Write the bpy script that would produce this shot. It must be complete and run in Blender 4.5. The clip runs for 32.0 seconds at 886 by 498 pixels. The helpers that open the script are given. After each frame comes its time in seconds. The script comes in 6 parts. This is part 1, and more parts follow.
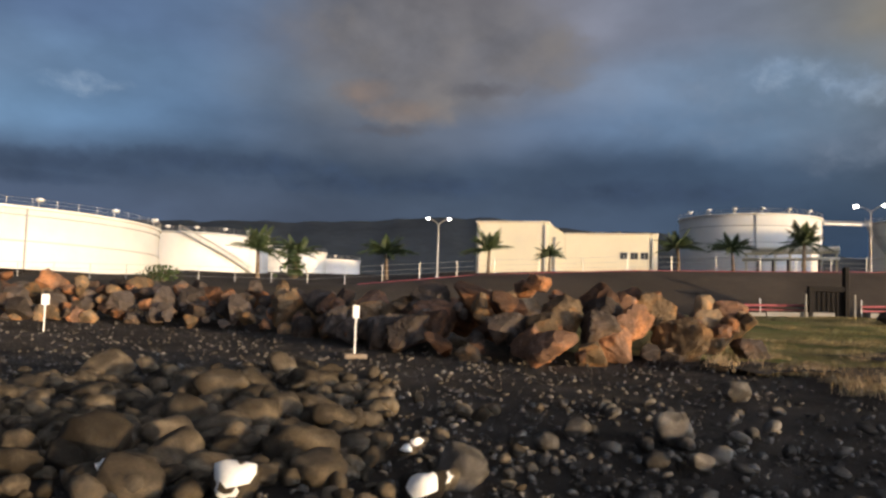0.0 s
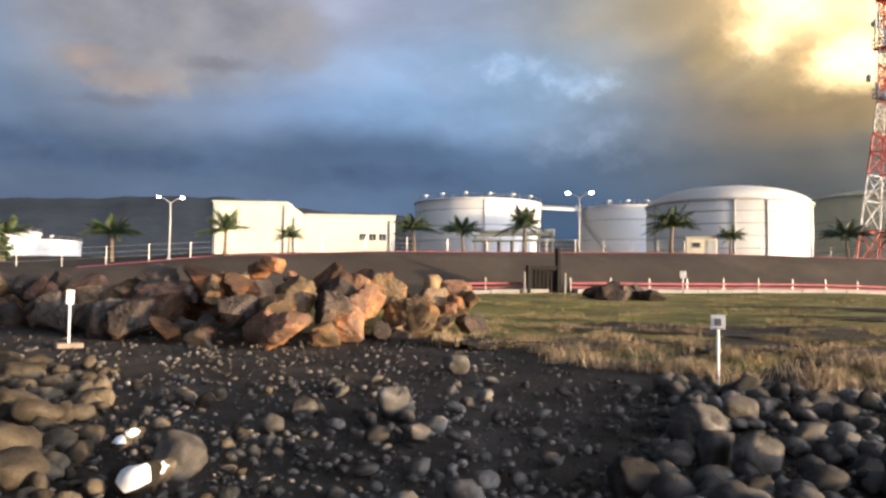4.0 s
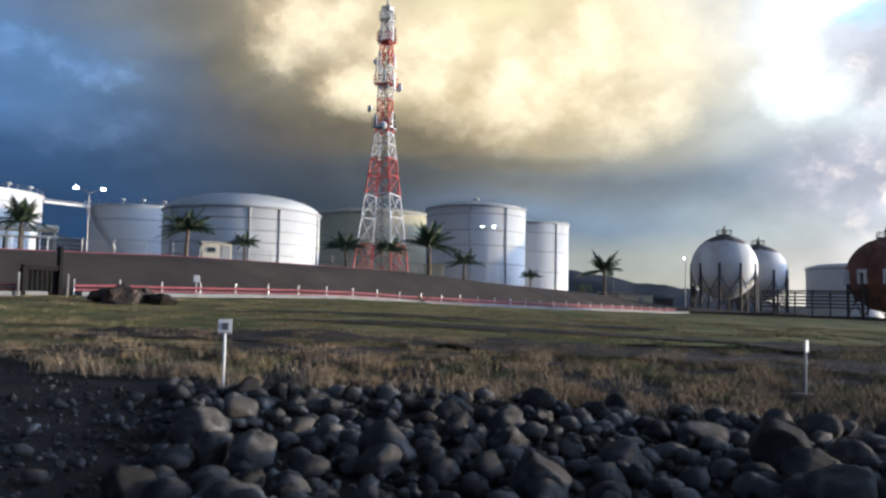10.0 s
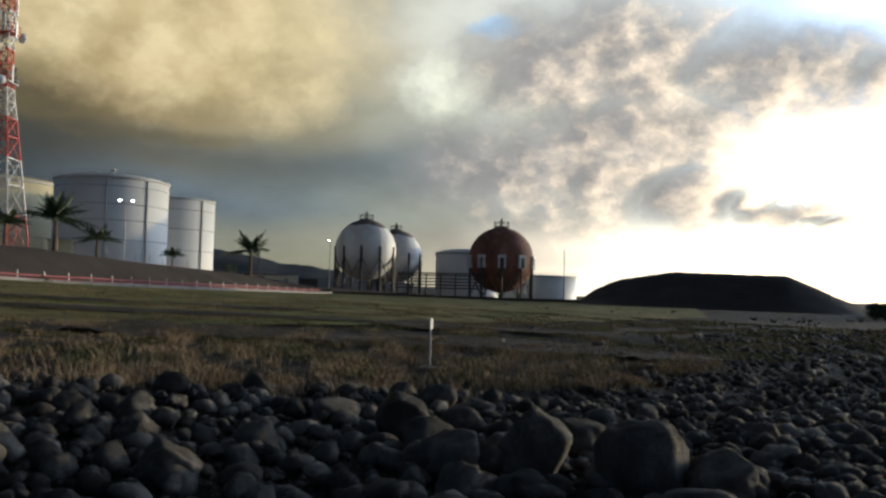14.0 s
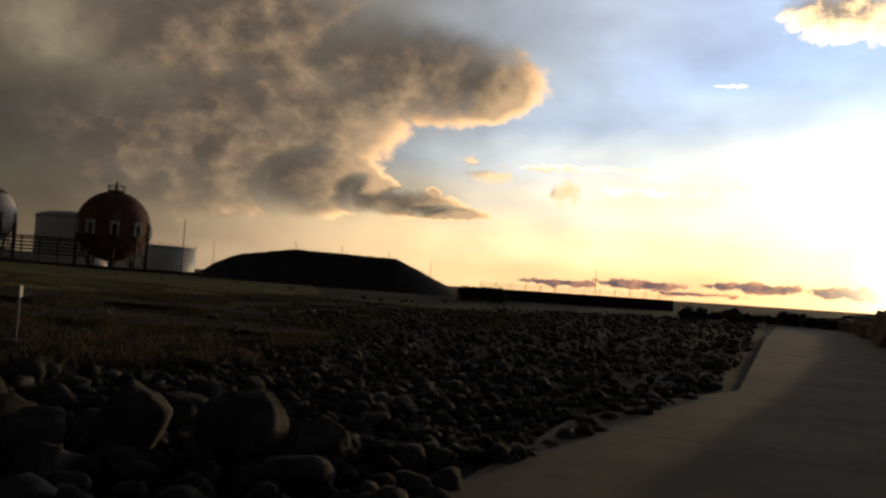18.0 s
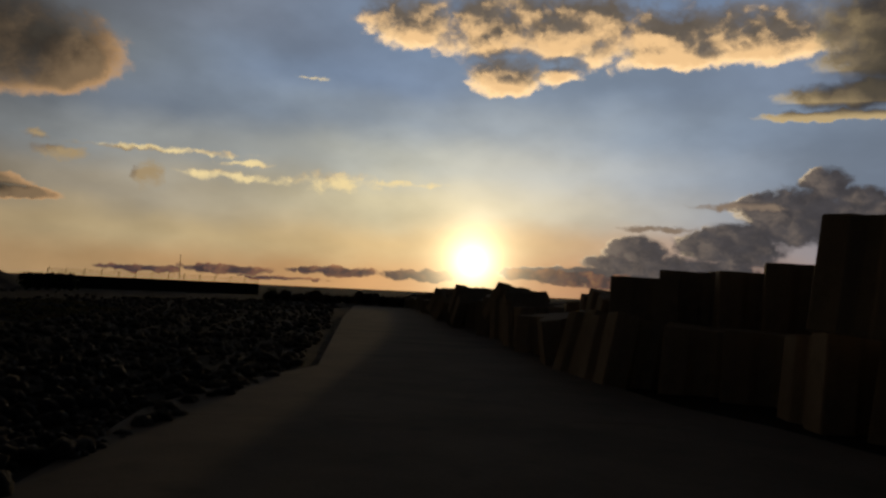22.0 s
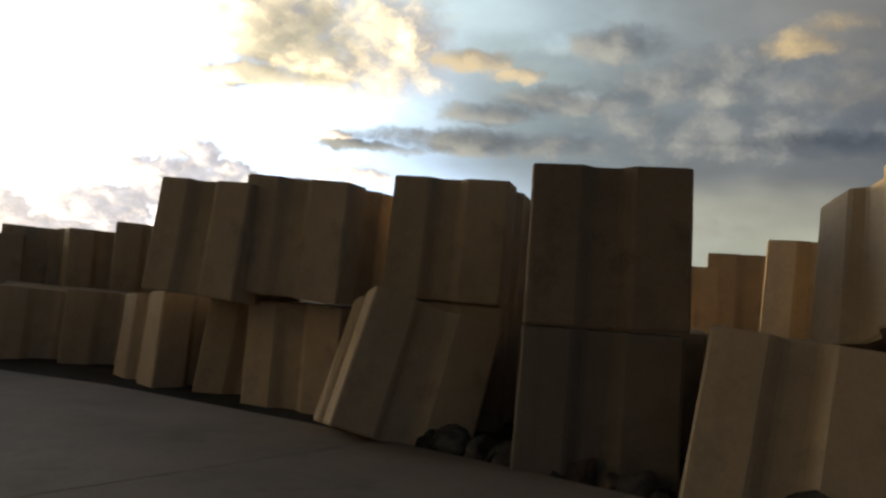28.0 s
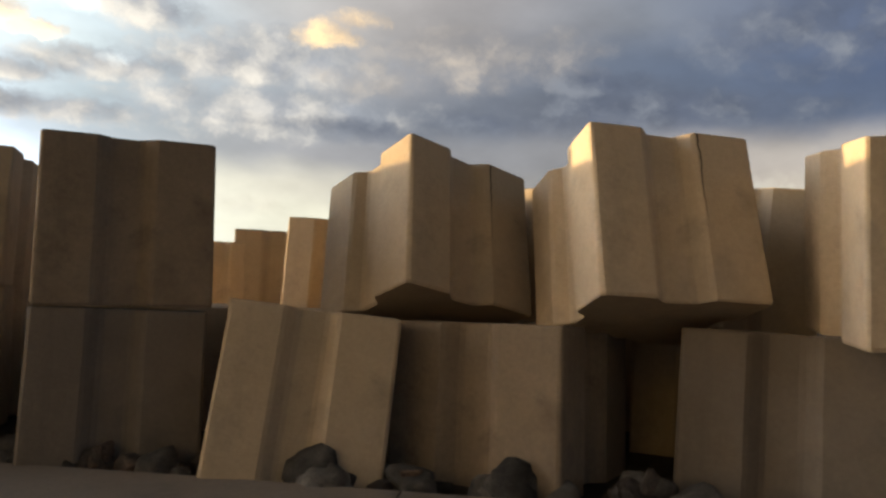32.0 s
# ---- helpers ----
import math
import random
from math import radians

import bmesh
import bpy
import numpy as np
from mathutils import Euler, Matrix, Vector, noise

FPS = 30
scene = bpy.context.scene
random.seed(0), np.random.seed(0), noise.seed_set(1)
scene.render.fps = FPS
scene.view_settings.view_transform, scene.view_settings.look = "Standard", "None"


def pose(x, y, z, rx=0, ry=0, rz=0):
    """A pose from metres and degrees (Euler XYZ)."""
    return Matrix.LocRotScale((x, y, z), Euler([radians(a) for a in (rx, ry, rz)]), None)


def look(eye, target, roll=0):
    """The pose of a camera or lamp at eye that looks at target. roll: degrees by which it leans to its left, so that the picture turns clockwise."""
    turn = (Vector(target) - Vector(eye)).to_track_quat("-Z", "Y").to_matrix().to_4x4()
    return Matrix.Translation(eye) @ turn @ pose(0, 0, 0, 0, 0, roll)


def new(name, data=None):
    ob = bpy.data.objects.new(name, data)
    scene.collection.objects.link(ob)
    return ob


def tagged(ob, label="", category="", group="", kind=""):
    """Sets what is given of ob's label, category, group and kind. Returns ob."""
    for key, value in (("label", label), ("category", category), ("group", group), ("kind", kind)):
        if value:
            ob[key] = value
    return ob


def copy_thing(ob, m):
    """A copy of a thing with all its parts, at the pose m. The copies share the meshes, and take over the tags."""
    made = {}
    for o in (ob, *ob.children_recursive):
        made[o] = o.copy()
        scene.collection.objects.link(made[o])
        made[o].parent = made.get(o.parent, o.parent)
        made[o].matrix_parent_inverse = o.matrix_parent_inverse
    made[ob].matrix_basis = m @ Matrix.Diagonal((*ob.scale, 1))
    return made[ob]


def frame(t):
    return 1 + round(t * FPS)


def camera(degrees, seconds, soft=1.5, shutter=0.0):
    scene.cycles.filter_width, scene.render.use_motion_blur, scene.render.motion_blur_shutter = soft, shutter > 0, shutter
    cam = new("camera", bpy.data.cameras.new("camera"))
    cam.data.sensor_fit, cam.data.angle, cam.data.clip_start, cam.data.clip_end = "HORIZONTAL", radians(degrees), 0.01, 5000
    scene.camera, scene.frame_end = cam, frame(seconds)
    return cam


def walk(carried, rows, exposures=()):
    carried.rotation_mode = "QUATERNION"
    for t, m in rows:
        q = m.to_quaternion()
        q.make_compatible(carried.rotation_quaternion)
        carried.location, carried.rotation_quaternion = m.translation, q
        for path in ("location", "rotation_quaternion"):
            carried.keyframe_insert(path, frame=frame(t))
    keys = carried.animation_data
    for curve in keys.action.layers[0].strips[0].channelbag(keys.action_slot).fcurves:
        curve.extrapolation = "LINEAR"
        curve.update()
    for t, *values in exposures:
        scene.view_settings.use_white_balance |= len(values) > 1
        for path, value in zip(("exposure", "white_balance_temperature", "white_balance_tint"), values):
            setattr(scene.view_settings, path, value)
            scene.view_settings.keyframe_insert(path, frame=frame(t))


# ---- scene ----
cam = camera(57.51, 32.0, soft=2.6)

# seconds, x, y, z, then Euler degrees
PATH = [
    (0.0, 0.183, 0.330, 1.606, 94.04, -1.73, -0.05),
    (0.5, 0.206, 0.324, 1.610, 93.98, -1.53, -1.54),
    (1.0, 0.221, 0.321, 1.608, 93.90, -1.36, -3.33),
    (1.5, 0.245, 0.320, 1.603, 93.61, -1.08, -5.89),
    (2.0, 0.273, 0.317, 1.607, 93.77, -0.87, -8.49),
    (2.5, 0.285, 0.311, 1.611, 93.44, -0.68, -11.09),
    (4.5, 0.328, 0.239, 1.613, 93.38, -0.71, -20.86),
    (5.0, 0.324, 0.239, 1.616, 93.70, -0.76, -23.95),
    (5.5, 0.315, 0.233, 1.618, 93.40, -1.26, -27.61),
    (6.0, 0.291, 0.201, 1.621, 93.98, -1.49, -30.96),
    (6.5, 0.294, 0.207, 1.616, 95.28, -1.86, -34.38),
    (7.0, 0.267, 0.176, 1.623, 96.05, -2.04, -36.92),
    (7.5, 0.266, 0.175, 1.625, 96.11, -1.85, -39.31),
    (8.0, 0.267, 0.163, 1.623, 95.49, -2.15, -42.36),
    (8.5, 0.253, 0.138, 1.627, 94.59, -2.40, -44.69),
    (9.0, 0.271, 0.130, 1.626, 94.37, -2.02, -46.51),
    (9.5, 0.280, 0.114, 1.628, 94.05, -1.67, -49.27),
    (10.0, 0.296, 0.107, 1.623, 93.94, -1.23, -51.72),
    (10.5, 0.312, 0.089, 1.628, 94.40, -1.30, -54.98),
    (11.0, 0.329, 0.077, 1.625, 94.42, -0.83, -57.87),
    (11.5, 0.337, 0.074, 1.623, 94.10, -0.63, -60.12),
    (12.0, 0.343, 0.053, 1.626, 93.93, -0.20, -62.62),
    (12.5, 0.351, 0.036, 1.622, 93.89, -0.06, -64.58),
    (13.0, 0.344, 0.037, 1.624, 93.47, 0.12, -68.09),
    (13.5, 0.335, 0.048, 1.627, 93.24, -0.38, -72.14),
    (14.0, 0.324, 0.045, 1.630, 93.11, -1.37, -76.41),
    (14.5, 0.283, 0.053, 1.625, 92.85, -1.87, -79.87),
    (15.0, 0.266, 0.054, 1.625, 92.95, -1.94, -82.86),
    (15.5, 0.219, 0.052, 1.628, 92.43, -2.08, -86.57),
    (17.5, 0.306, -0.009, 1.608, 92.15, -3.48, -100.08),
    (18.0, 0.322, -0.030, 1.610, 92.56, -3.77, -102.87),
    (18.5, 0.325, -0.063, 1.603, 92.71, -3.27, -105.60),
    (19.0, 0.325, -0.095, 1.603, 92.46, -3.28, -109.52),
    (19.5, 0.336, -0.111, 1.599, 92.55, -3.38, -111.91),
    (20.0, 0.350, -0.097, 1.608, 93.23, -2.40, -115.94),
    (20.5, 0.365, -0.097, 1.601, 93.80, -1.99, -120.17),
    (21.0, 0.371, -0.109, 1.566, 93.82, -2.28, -124.13),
    (21.5, 0.381, -0.098, 1.542, 93.39, -2.60, -127.47),
    (22.0, 0.379, -0.116, 1.544, 93.08, -2.63, -131.63),
    (22.5, 0.376, -0.127, 1.545, 93.15, -2.70, -135.39),
    (23.0, 0.358, -0.159, 1.542, 93.25, -3.04, -138.96),
    (23.5, 0.345, -0.188, 1.540, 93.36, -3.66, -141.85),
    (24.0, 0.325, -0.223, 1.536, 93.48, -3.90, -144.80),
    (24.5, 0.304, -0.244, 1.536, 93.41, -3.17, -147.89),
    (26.5, 0.217, -0.264, 1.518, 93.03, -3.15, -161.91),
    (27.0, 0.217, -0.273, 1.488, 92.72, -3.06, -166.52),
    (27.5, 0.121, -0.285, 1.492, 93.02, -3.33, -170.34),
    (28.0, 0.033, -0.313, 1.525, 92.76, -3.60, -174.16),
    (28.5, 0.026, -0.303, 1.538, 92.49, -3.47, -178.35),
    (29.0, -0.016, -0.307, 1.535, 92.46, -3.80, -181.84),
    (29.5, -0.006, -0.271, 1.532, 92.24, -3.95, -187.02),
    (30.0, -0.019, -0.227, 1.529, 92.15, -3.56, -192.95),
    (30.5, -0.034, -0.234, 1.519, 92.71, -3.29, -196.91),
    (31.0, -0.051, -0.212, 1.522, 93.07, -3.11, -199.77),
    (31.5, -0.050, -0.218, 1.525, 92.72, -2.87, -202.98),
    (32.0, -0.052, -0.198, 1.531, 92.66, -2.23, -206.33),
]
# seconds, stops, kelvin, tint
EXPOSURES = [(0, 1.4, 6500, 10), (1, 1.6, 6480, 10), (2.5, 2.0, 6400, 10), (4.5, 2.35, 6200, 10), (5, 2.3, 5967, 10), (6, 1.75, 4950, 9), (7, 1.48, 4850, 8), (10, 1.42, 4800, 7), (11, 1.3, 5000, 4), (12, 1.1, 5150, 1), (13, 0.98, 5200, 0), (14, 0.7, 5350, 0), (15, 0.3, 5500, 0), (17.5, -1, 6900, 8), (19, -1.75, 7100, 8), (20, -2.2, 7150, 7), (21, -2.65, 7050, 8), (23, -2.95, 6950, 7), (24.5, -2.95, 6900, 5), (26.5, -0.95, 6857, 1), (27, -0.4, 6871, 0), (28, 0.72, 6900, 0), (29, 1.45, 7050, 0), (30, 1.75, 7100, 2), (32, 1.85, 7100, 5)]
walk(cam, [(r[0], pose(*r[1:])) for r in PATH], EXPOSURES)

# ---------------------------------------------------------------- sky and sun
SUN_AZ, SUN_EL = 133.6, 2.25


def heading(az, d):
    """Plan place at a compass heading (degrees clockwise from +y) and distance."""
    return d * math.sin(radians(az)), d * math.cos(radians(az))


world = bpy.data.worlds.new("world")
scene.world = world
world.use_nodes = True
WN, WL = world.node_tree.nodes, world.node_tree.links
WN.clear()


def wmath(op, a, b=None, clamp=False):
    n = WN.new("ShaderNodeMath")
    n.operation, n.use_clamp = op, clamp
    for i, v in enumerate((a, b)):
        if v is None:
            continue
        if isinstance(v, (int, float)):
            n.inputs[i].default_value = v
        else:
            WL.new(v, n.inputs[i])
    return n.outputs[0]


def wvec(op, a, b=None, scale=None):
    n = WN.new("ShaderNodeVectorMath")
    n.operation = op
    for i, v in enumerate((a, b)):
        if v is None:
            continue
        if isinstance(v, tuple):
            n.inputs[i].default_value = v
        else:
            WL.new(v, n.inputs[i])
    if scale is not None:
        if isinstance(scale, (int, float)):
            n.inputs["Scale"].default_value = scale
        else:
            WL.new(scale, n.inputs["Scale"])
    return n.outputs[0]


def wmix(fac, a, b):
    n = WN.new("ShaderNodeMix")
    n.data_type = "RGBA"
    for sock, v in ((n.inputs[0], fac), (n.inputs[6], a), (n.inputs[7], b)):
        if isinstance(v, (int, float)):
            sock.default_value = v
        elif isinstance(v, tuple):
            sock.default_value = (*v, 1)
        else:
            WL.new(v, sock)
    return n.outputs[2]


def wramp(x, lo, hi):
    n = WN.new("ShaderNodeMapRange")
    n.interpolation_type = "SMOOTHSTEP"
    WL.new(x, n.inputs[0])
    n.inputs[1].default_value, n.inputs[2].default_value = lo, hi
    return n.outputs[0]


def wnoise(vec, scale, detail=6, rough=0.55, distortion=0.0):
    slant = WN.new("ShaderNodeVectorRotate")
    slant.rotation_type = "EULER_XYZ"
    slant.inputs["Rotation"].default_value = (0.72, 0.51, 0.43)
    WL.new(vec, slant.inputs["Vector"])
    n = WN.new("ShaderNodeTexNoise")
    WL.new(wvec("ADD", slant.outputs[0], (3.7, 11.3, 5.9)), n.inputs["Vector"])
    n.inputs["Scale"].default_value, n.inputs["Detail"].default_value = scale, detail
    n.inputs["Roughness"].default_value, n.inputs["Distortion"].default_value = rough, distortion
    return n.outputs["Fac"], n.outputs["Color"]


way = WN.new("ShaderNodeTexCoord").outputs["Generated"]
sep = WN.new("ShaderNodeSeparateXYZ")
WL.new(wvec("NORMALIZE", way), sep.inputs[0])
DEG = 57.29578
az_raw = wmath("MULTIPLY", wmath("ARCTAN2", sep.outputs[0], sep.outputs[1]), DEG)
az0 = wmath("ADD", az_raw, wmath("MULTIPLY", wmath("LESS_THAN", az_raw, -95.0), 360.0))
el0 = wmath("MULTIPLY", wmath("ARCSINE", sep.outputs[2]), DEG)
comb = WN.new("ShaderNodeCombineXYZ")
WL.new(wmath("MULTIPLY", az0, 0.55), comb.inputs[0])
WL.new(el0, comb.inputs[1])
flat = comb.outputs[0]
soft_f, soft_c = wnoise(flat, 0.10, 3, 0.45, 0.0)
fine_f, fine_c = wnoise(flat, 0.42, 5, 0.5, 0.0)
sw = WN.new("ShaderNodeSeparateXYZ")
WL.new(soft_c, sw.inputs[0])
fw = WN.new("ShaderNodeSeparateXYZ")
WL.new(fine_c, fw.inputs[0])


def warp(base, a, ka, b, kb):
    return wmath("ADD", base, wmath("ADD", wmath("MULTIPLY", wmath("SUBTRACT", a, 0.5), ka), wmath("MULTIPLY", wmath("SUBTRACT", b, 0.5), kb)))


az_w = warp(az0, sw.outputs[0], 6.0, fw.outputs[0], 2.4)
el_w = warp(el0, sw.outputs[1], 3.4, fw.outputs[1], 1.4)
turn = wmath("MULTIPLY", wmath("ADD", az_w, 34.0), 1 / 270)
tone, below = None, None


def band(height, colours):
    """The broad colour of the cloudy evening sky round the compass, from -34 degrees in steps of 9, at one height; blends up from the band below."""
    global tone, below
    n = WN.new("ShaderNodeValToRGB")
    n.color_ramp.interpolation = "B_SPLINE"
    el = n.color_ramp.elements
    while len(el) < len(colours):
        el.new(0.5)
    for k, c in enumerate(colours):
        el[k].position = k / (len(colours) - 1)
        el[k].color = (*(v / 5 for v in c), 1)
    WL.new(turn, n.inputs[0])
    here = wvec("SCALE", n.outputs[0], scale=5.0)
    tone = here if tone is None else wmix(wramp(el_w, below, height), tone, here)
    below = height


band(1.2, [(0.0375, 0.0547, 0.0907), (0.0373, 0.0538, 0.0895), (0.0197, 0.0276, 0.0457), (0.0197, 0.0275, 0.0454), (0.0199, 0.0276, 0.0459), (0.0295, 0.0422, 0.0652), (0.0184, 0.0298, 0.0484), (0.00978, 0.0203, 0.0405), (0.0132, 0.0247, 0.0486), (0.0943, 0.0925, 0.0807), (0.193, 0.166, 0.113), (0.244, 0.2, 0.126), (0.264, 0.215, 0.137), (1.05, 0.744, 0.518), (1.51, 1.12, 0.713), (2.6, 1.73, 0.954), (3.17, 2.04, 1.05), (3.54, 2.02, 1.01), (4.52, 2.5, 1.12), (4.12, 2.29, 1.23), (3.21, 1.63, 0.978), (3, 1.9, 1.49), (1.56, 1.42, 1.38), (0.548, 0.549, 0.564), (0.248, 0.254, 0.247), (0.254, 0.259, 0.247), (0.277, 0.275, 0.247), (0.172, 0.174, 0.175), (0.124, 0.128, 0.141), (0.113, 0.116, 0.129), (0.0958, 0.1, 0.118)])
band(3.6, [(0.0375, 0.0537, 0.0901), (0.0378, 0.0542, 0.0908), (0.0215, 0.03, 0.0489), (0.0197, 0.0275, 0.0454), (0.02, 0.0279, 0.0462), (0.0262, 0.0387, 0.0608), (0.018, 0.0295, 0.0484), (0.00926, 0.0198, 0.0405), (0.00598, 0.0142, 0.0391), (0.0477, 0.0472, 0.0444), (0.16, 0.144, 0.107), (0.214, 0.18, 0.117), (0.224, 0.188, 0.135), (0.591, 0.437, 0.312), (1.27, 0.941, 0.613), (2.51, 1.87, 1.12), (3.33, 2.69, 1.67), (4.13, 3.1, 1.76), (4.92, 3.54, 1.87), (5.07, 3.45, 1.88), (3.39, 2.35, 1.8), (2.38, 2.1, 2.23), (1.25, 1.52, 2.14), (0.708, 0.87, 1.24), (0.265, 0.271, 0.256), (0.276, 0.279, 0.256), (0.265, 0.258, 0.226), (0.217, 0.207, 0.184), (0.166, 0.153, 0.149), (0.188, 0.166, 0.156), (0.186, 0.165, 0.156)])
band(6.2, [(0.0334, 0.0474, 0.0793), (0.0356, 0.0512, 0.0861), (0.0258, 0.0357, 0.0567), (0.0207, 0.0286, 0.0466), (0.025, 0.0363, 0.0563), (0.0241, 0.0366, 0.0615), (0.0198, 0.0319, 0.0526), (0.011, 0.0219, 0.0425), (0.0225, 0.0256, 0.0296), (0.0319, 0.0302, 0.0261), (0.0904, 0.0962, 0.104), (0.135, 0.14, 0.133), (0.258, 0.227, 0.163), (0.339, 0.288, 0.218), (0.519, 0.433, 0.33), (1.98, 1.73, 1.41), (2.54, 2.25, 1.81), (3.27, 2.93, 2.26), (4.36, 3.9, 2.64), (4.73, 4.29, 3.36), (3.17, 3.16, 3.16), (1.79, 2.12, 2.85), (0.799, 1.01, 1.51), (0.633, 0.794, 1.17), (0.243, 0.246, 0.232), (0.237, 0.234, 0.215), (0.188, 0.181, 0.17), (0.109, 0.108, 0.117), (0.122, 0.117, 0.123), (0.188, 0.167, 0.156), (0.188, 0.167, 0.156)])
band(9.0, [(0.0239, 0.0367, 0.0615), (0.0246, 0.0394, 0.0678), (0.0211, 0.0333, 0.0565), (0.0182, 0.0268, 0.0435), (0.0226, 0.0338, 0.0543), (0.0178, 0.0286, 0.0505), (0.0214, 0.0355, 0.0609), (0.0223, 0.0348, 0.0539), (0.0253, 0.0253, 0.0253), (0.0345, 0.0317, 0.0268), (0.0941, 0.076, 0.0521), (0.102, 0.0959, 0.0801), (0.175, 0.171, 0.157), (0.239, 0.212, 0.168), (0.43, 0.384, 0.319), (1.27, 1.42, 1.63), (2, 2.15, 2.28), (2.62, 2.83, 2.98), (3.41, 3.56, 3.33), (3.74, 3.8, 3.66), (2.59, 2.94, 3.52), (1.45, 1.85, 2.58), (0.921, 1.15, 1.65), (0.206, 0.244, 0.311), (0.168, 0.194, 0.229), (0.106, 0.109, 0.125), (0.113, 0.115, 0.133), (0.0778, 0.0809, 0.0962), (0.0832, 0.0849, 0.0985), (0.16, 0.147, 0.145), (0.143, 0.135, 0.138)])
band(12.0, [(0.0638, 0.109, 0.172), (0.0544, 0.097, 0.16), (0.0343, 0.0584, 0.101), (0.0391, 0.0454, 0.0587), (0.045, 0.0547, 0.0759), (0.045, 0.0696, 0.114), (0.0568, 0.0909, 0.14), (0.048, 0.0668, 0.0899), (0.0429, 0.0326, 0.0224), (0.0739, 0.0507, 0.0268), (0.21, 0.136, 0.0563), (0.232, 0.171, 0.0877), (0.28, 0.247, 0.188), (0.38, 0.326, 0.235), (0.431, 0.377, 0.306), (0.701, 0.748, 0.806), (1.15, 1.41, 1.88), (1.53, 1.95, 2.65), (1.96, 2.38, 2.99), (2.49, 2.86, 3.33), (1.75, 2.21, 2.97), (1.27, 1.69, 2.48), (1.24, 1.51, 2.02), (0.221, 0.25, 0.279), (0.147, 0.18, 0.219), (0.117, 0.129, 0.152), (0.0831, 0.0925, 0.119), (0.0531, 0.0609, 0.0831), (0.0377, 0.043, 0.0618), (0.036, 0.0459, 0.073), (0.0335, 0.0446, 0.0758)])
band(15.0, [(0.0578, 0.0908, 0.143), (0.0514, 0.0857, 0.14), (0.0401, 0.069, 0.117), (0.0601, 0.0608, 0.0651), (0.0664, 0.0624, 0.0652), (0.0699, 0.0909, 0.132), (0.0634, 0.101, 0.151), (0.0587, 0.077, 0.0958), (0.0698, 0.0512, 0.0301), (0.195, 0.138, 0.0624), (0.382, 0.25, 0.0968), (0.312, 0.221, 0.104), (0.372, 0.294, 0.195), (0.488, 0.418, 0.335), (0.416, 0.372, 0.331), (0.691, 0.698, 0.691), (1.3, 1.45, 1.61), (1.33, 1.81, 2.74), (1.28, 1.79, 2.82), (1.58, 2.1, 2.98), (1.46, 1.91, 2.74), (1.33, 1.75, 2.61), (0.884, 1.1, 1.69), (0.33, 0.363, 0.386), (0.182, 0.217, 0.255), (0.146, 0.165, 0.194), (0.119, 0.121, 0.14), (0.0637, 0.0717, 0.0948), (0.0501, 0.0634, 0.0969), (0.037, 0.0487, 0.0807), (0.0281, 0.0397, 0.0757)])
band(18.5, [(0.0396, 0.0626, 0.11), (0.0351, 0.056, 0.101), (0.0411, 0.0664, 0.112), (0.0549, 0.0533, 0.0601), (0.0669, 0.0604, 0.0629), (0.0852, 0.0924, 0.12), (0.0668, 0.0811, 0.112), (0.067, 0.0667, 0.0594), (0.145, 0.1, 0.0473), (0.279, 0.196, 0.0986), (0.469, 0.339, 0.143), (0.402, 0.293, 0.138), (0.416, 0.346, 0.265), (0.598, 0.526, 0.425), (0.44, 0.406, 0.379), (0.541, 0.54, 0.538), (1.34, 1.54, 1.96), (1.24, 1.51, 2.1), (1.22, 1.71, 2.66), (1.23, 1.85, 3.06), (1.24, 1.84, 3.03), (1.07, 1.37, 2.07), (0.637, 0.754, 0.967), (0.4, 0.473, 0.532), (0.254, 0.313, 0.381), (0.166, 0.174, 0.195), (0.132, 0.127, 0.135), (0.102, 0.1, 0.113), (0.0687, 0.0774, 0.1), (0.042, 0.0509, 0.0776), (0.0262, 0.0372, 0.0716)])

# unseen sky overhead, kept dark to cut the fill light on the ground
tone = wmix(wramp(el_w, 21.0, 33.0), tone, (0.021, 0.024, 0.031))
puff_f, _ = wnoise(flat, 0.20, 6, 0.5, 0.0)
tone = wvec("SCALE", tone, scale=wmath("ADD", 0.82, wmath("MULTIPLY", wramp(puff_f, 0.25, 0.75), 0.36)))
SKY_SUN = (SUN_AZ * 0.55, SUN_EL, 0.0)


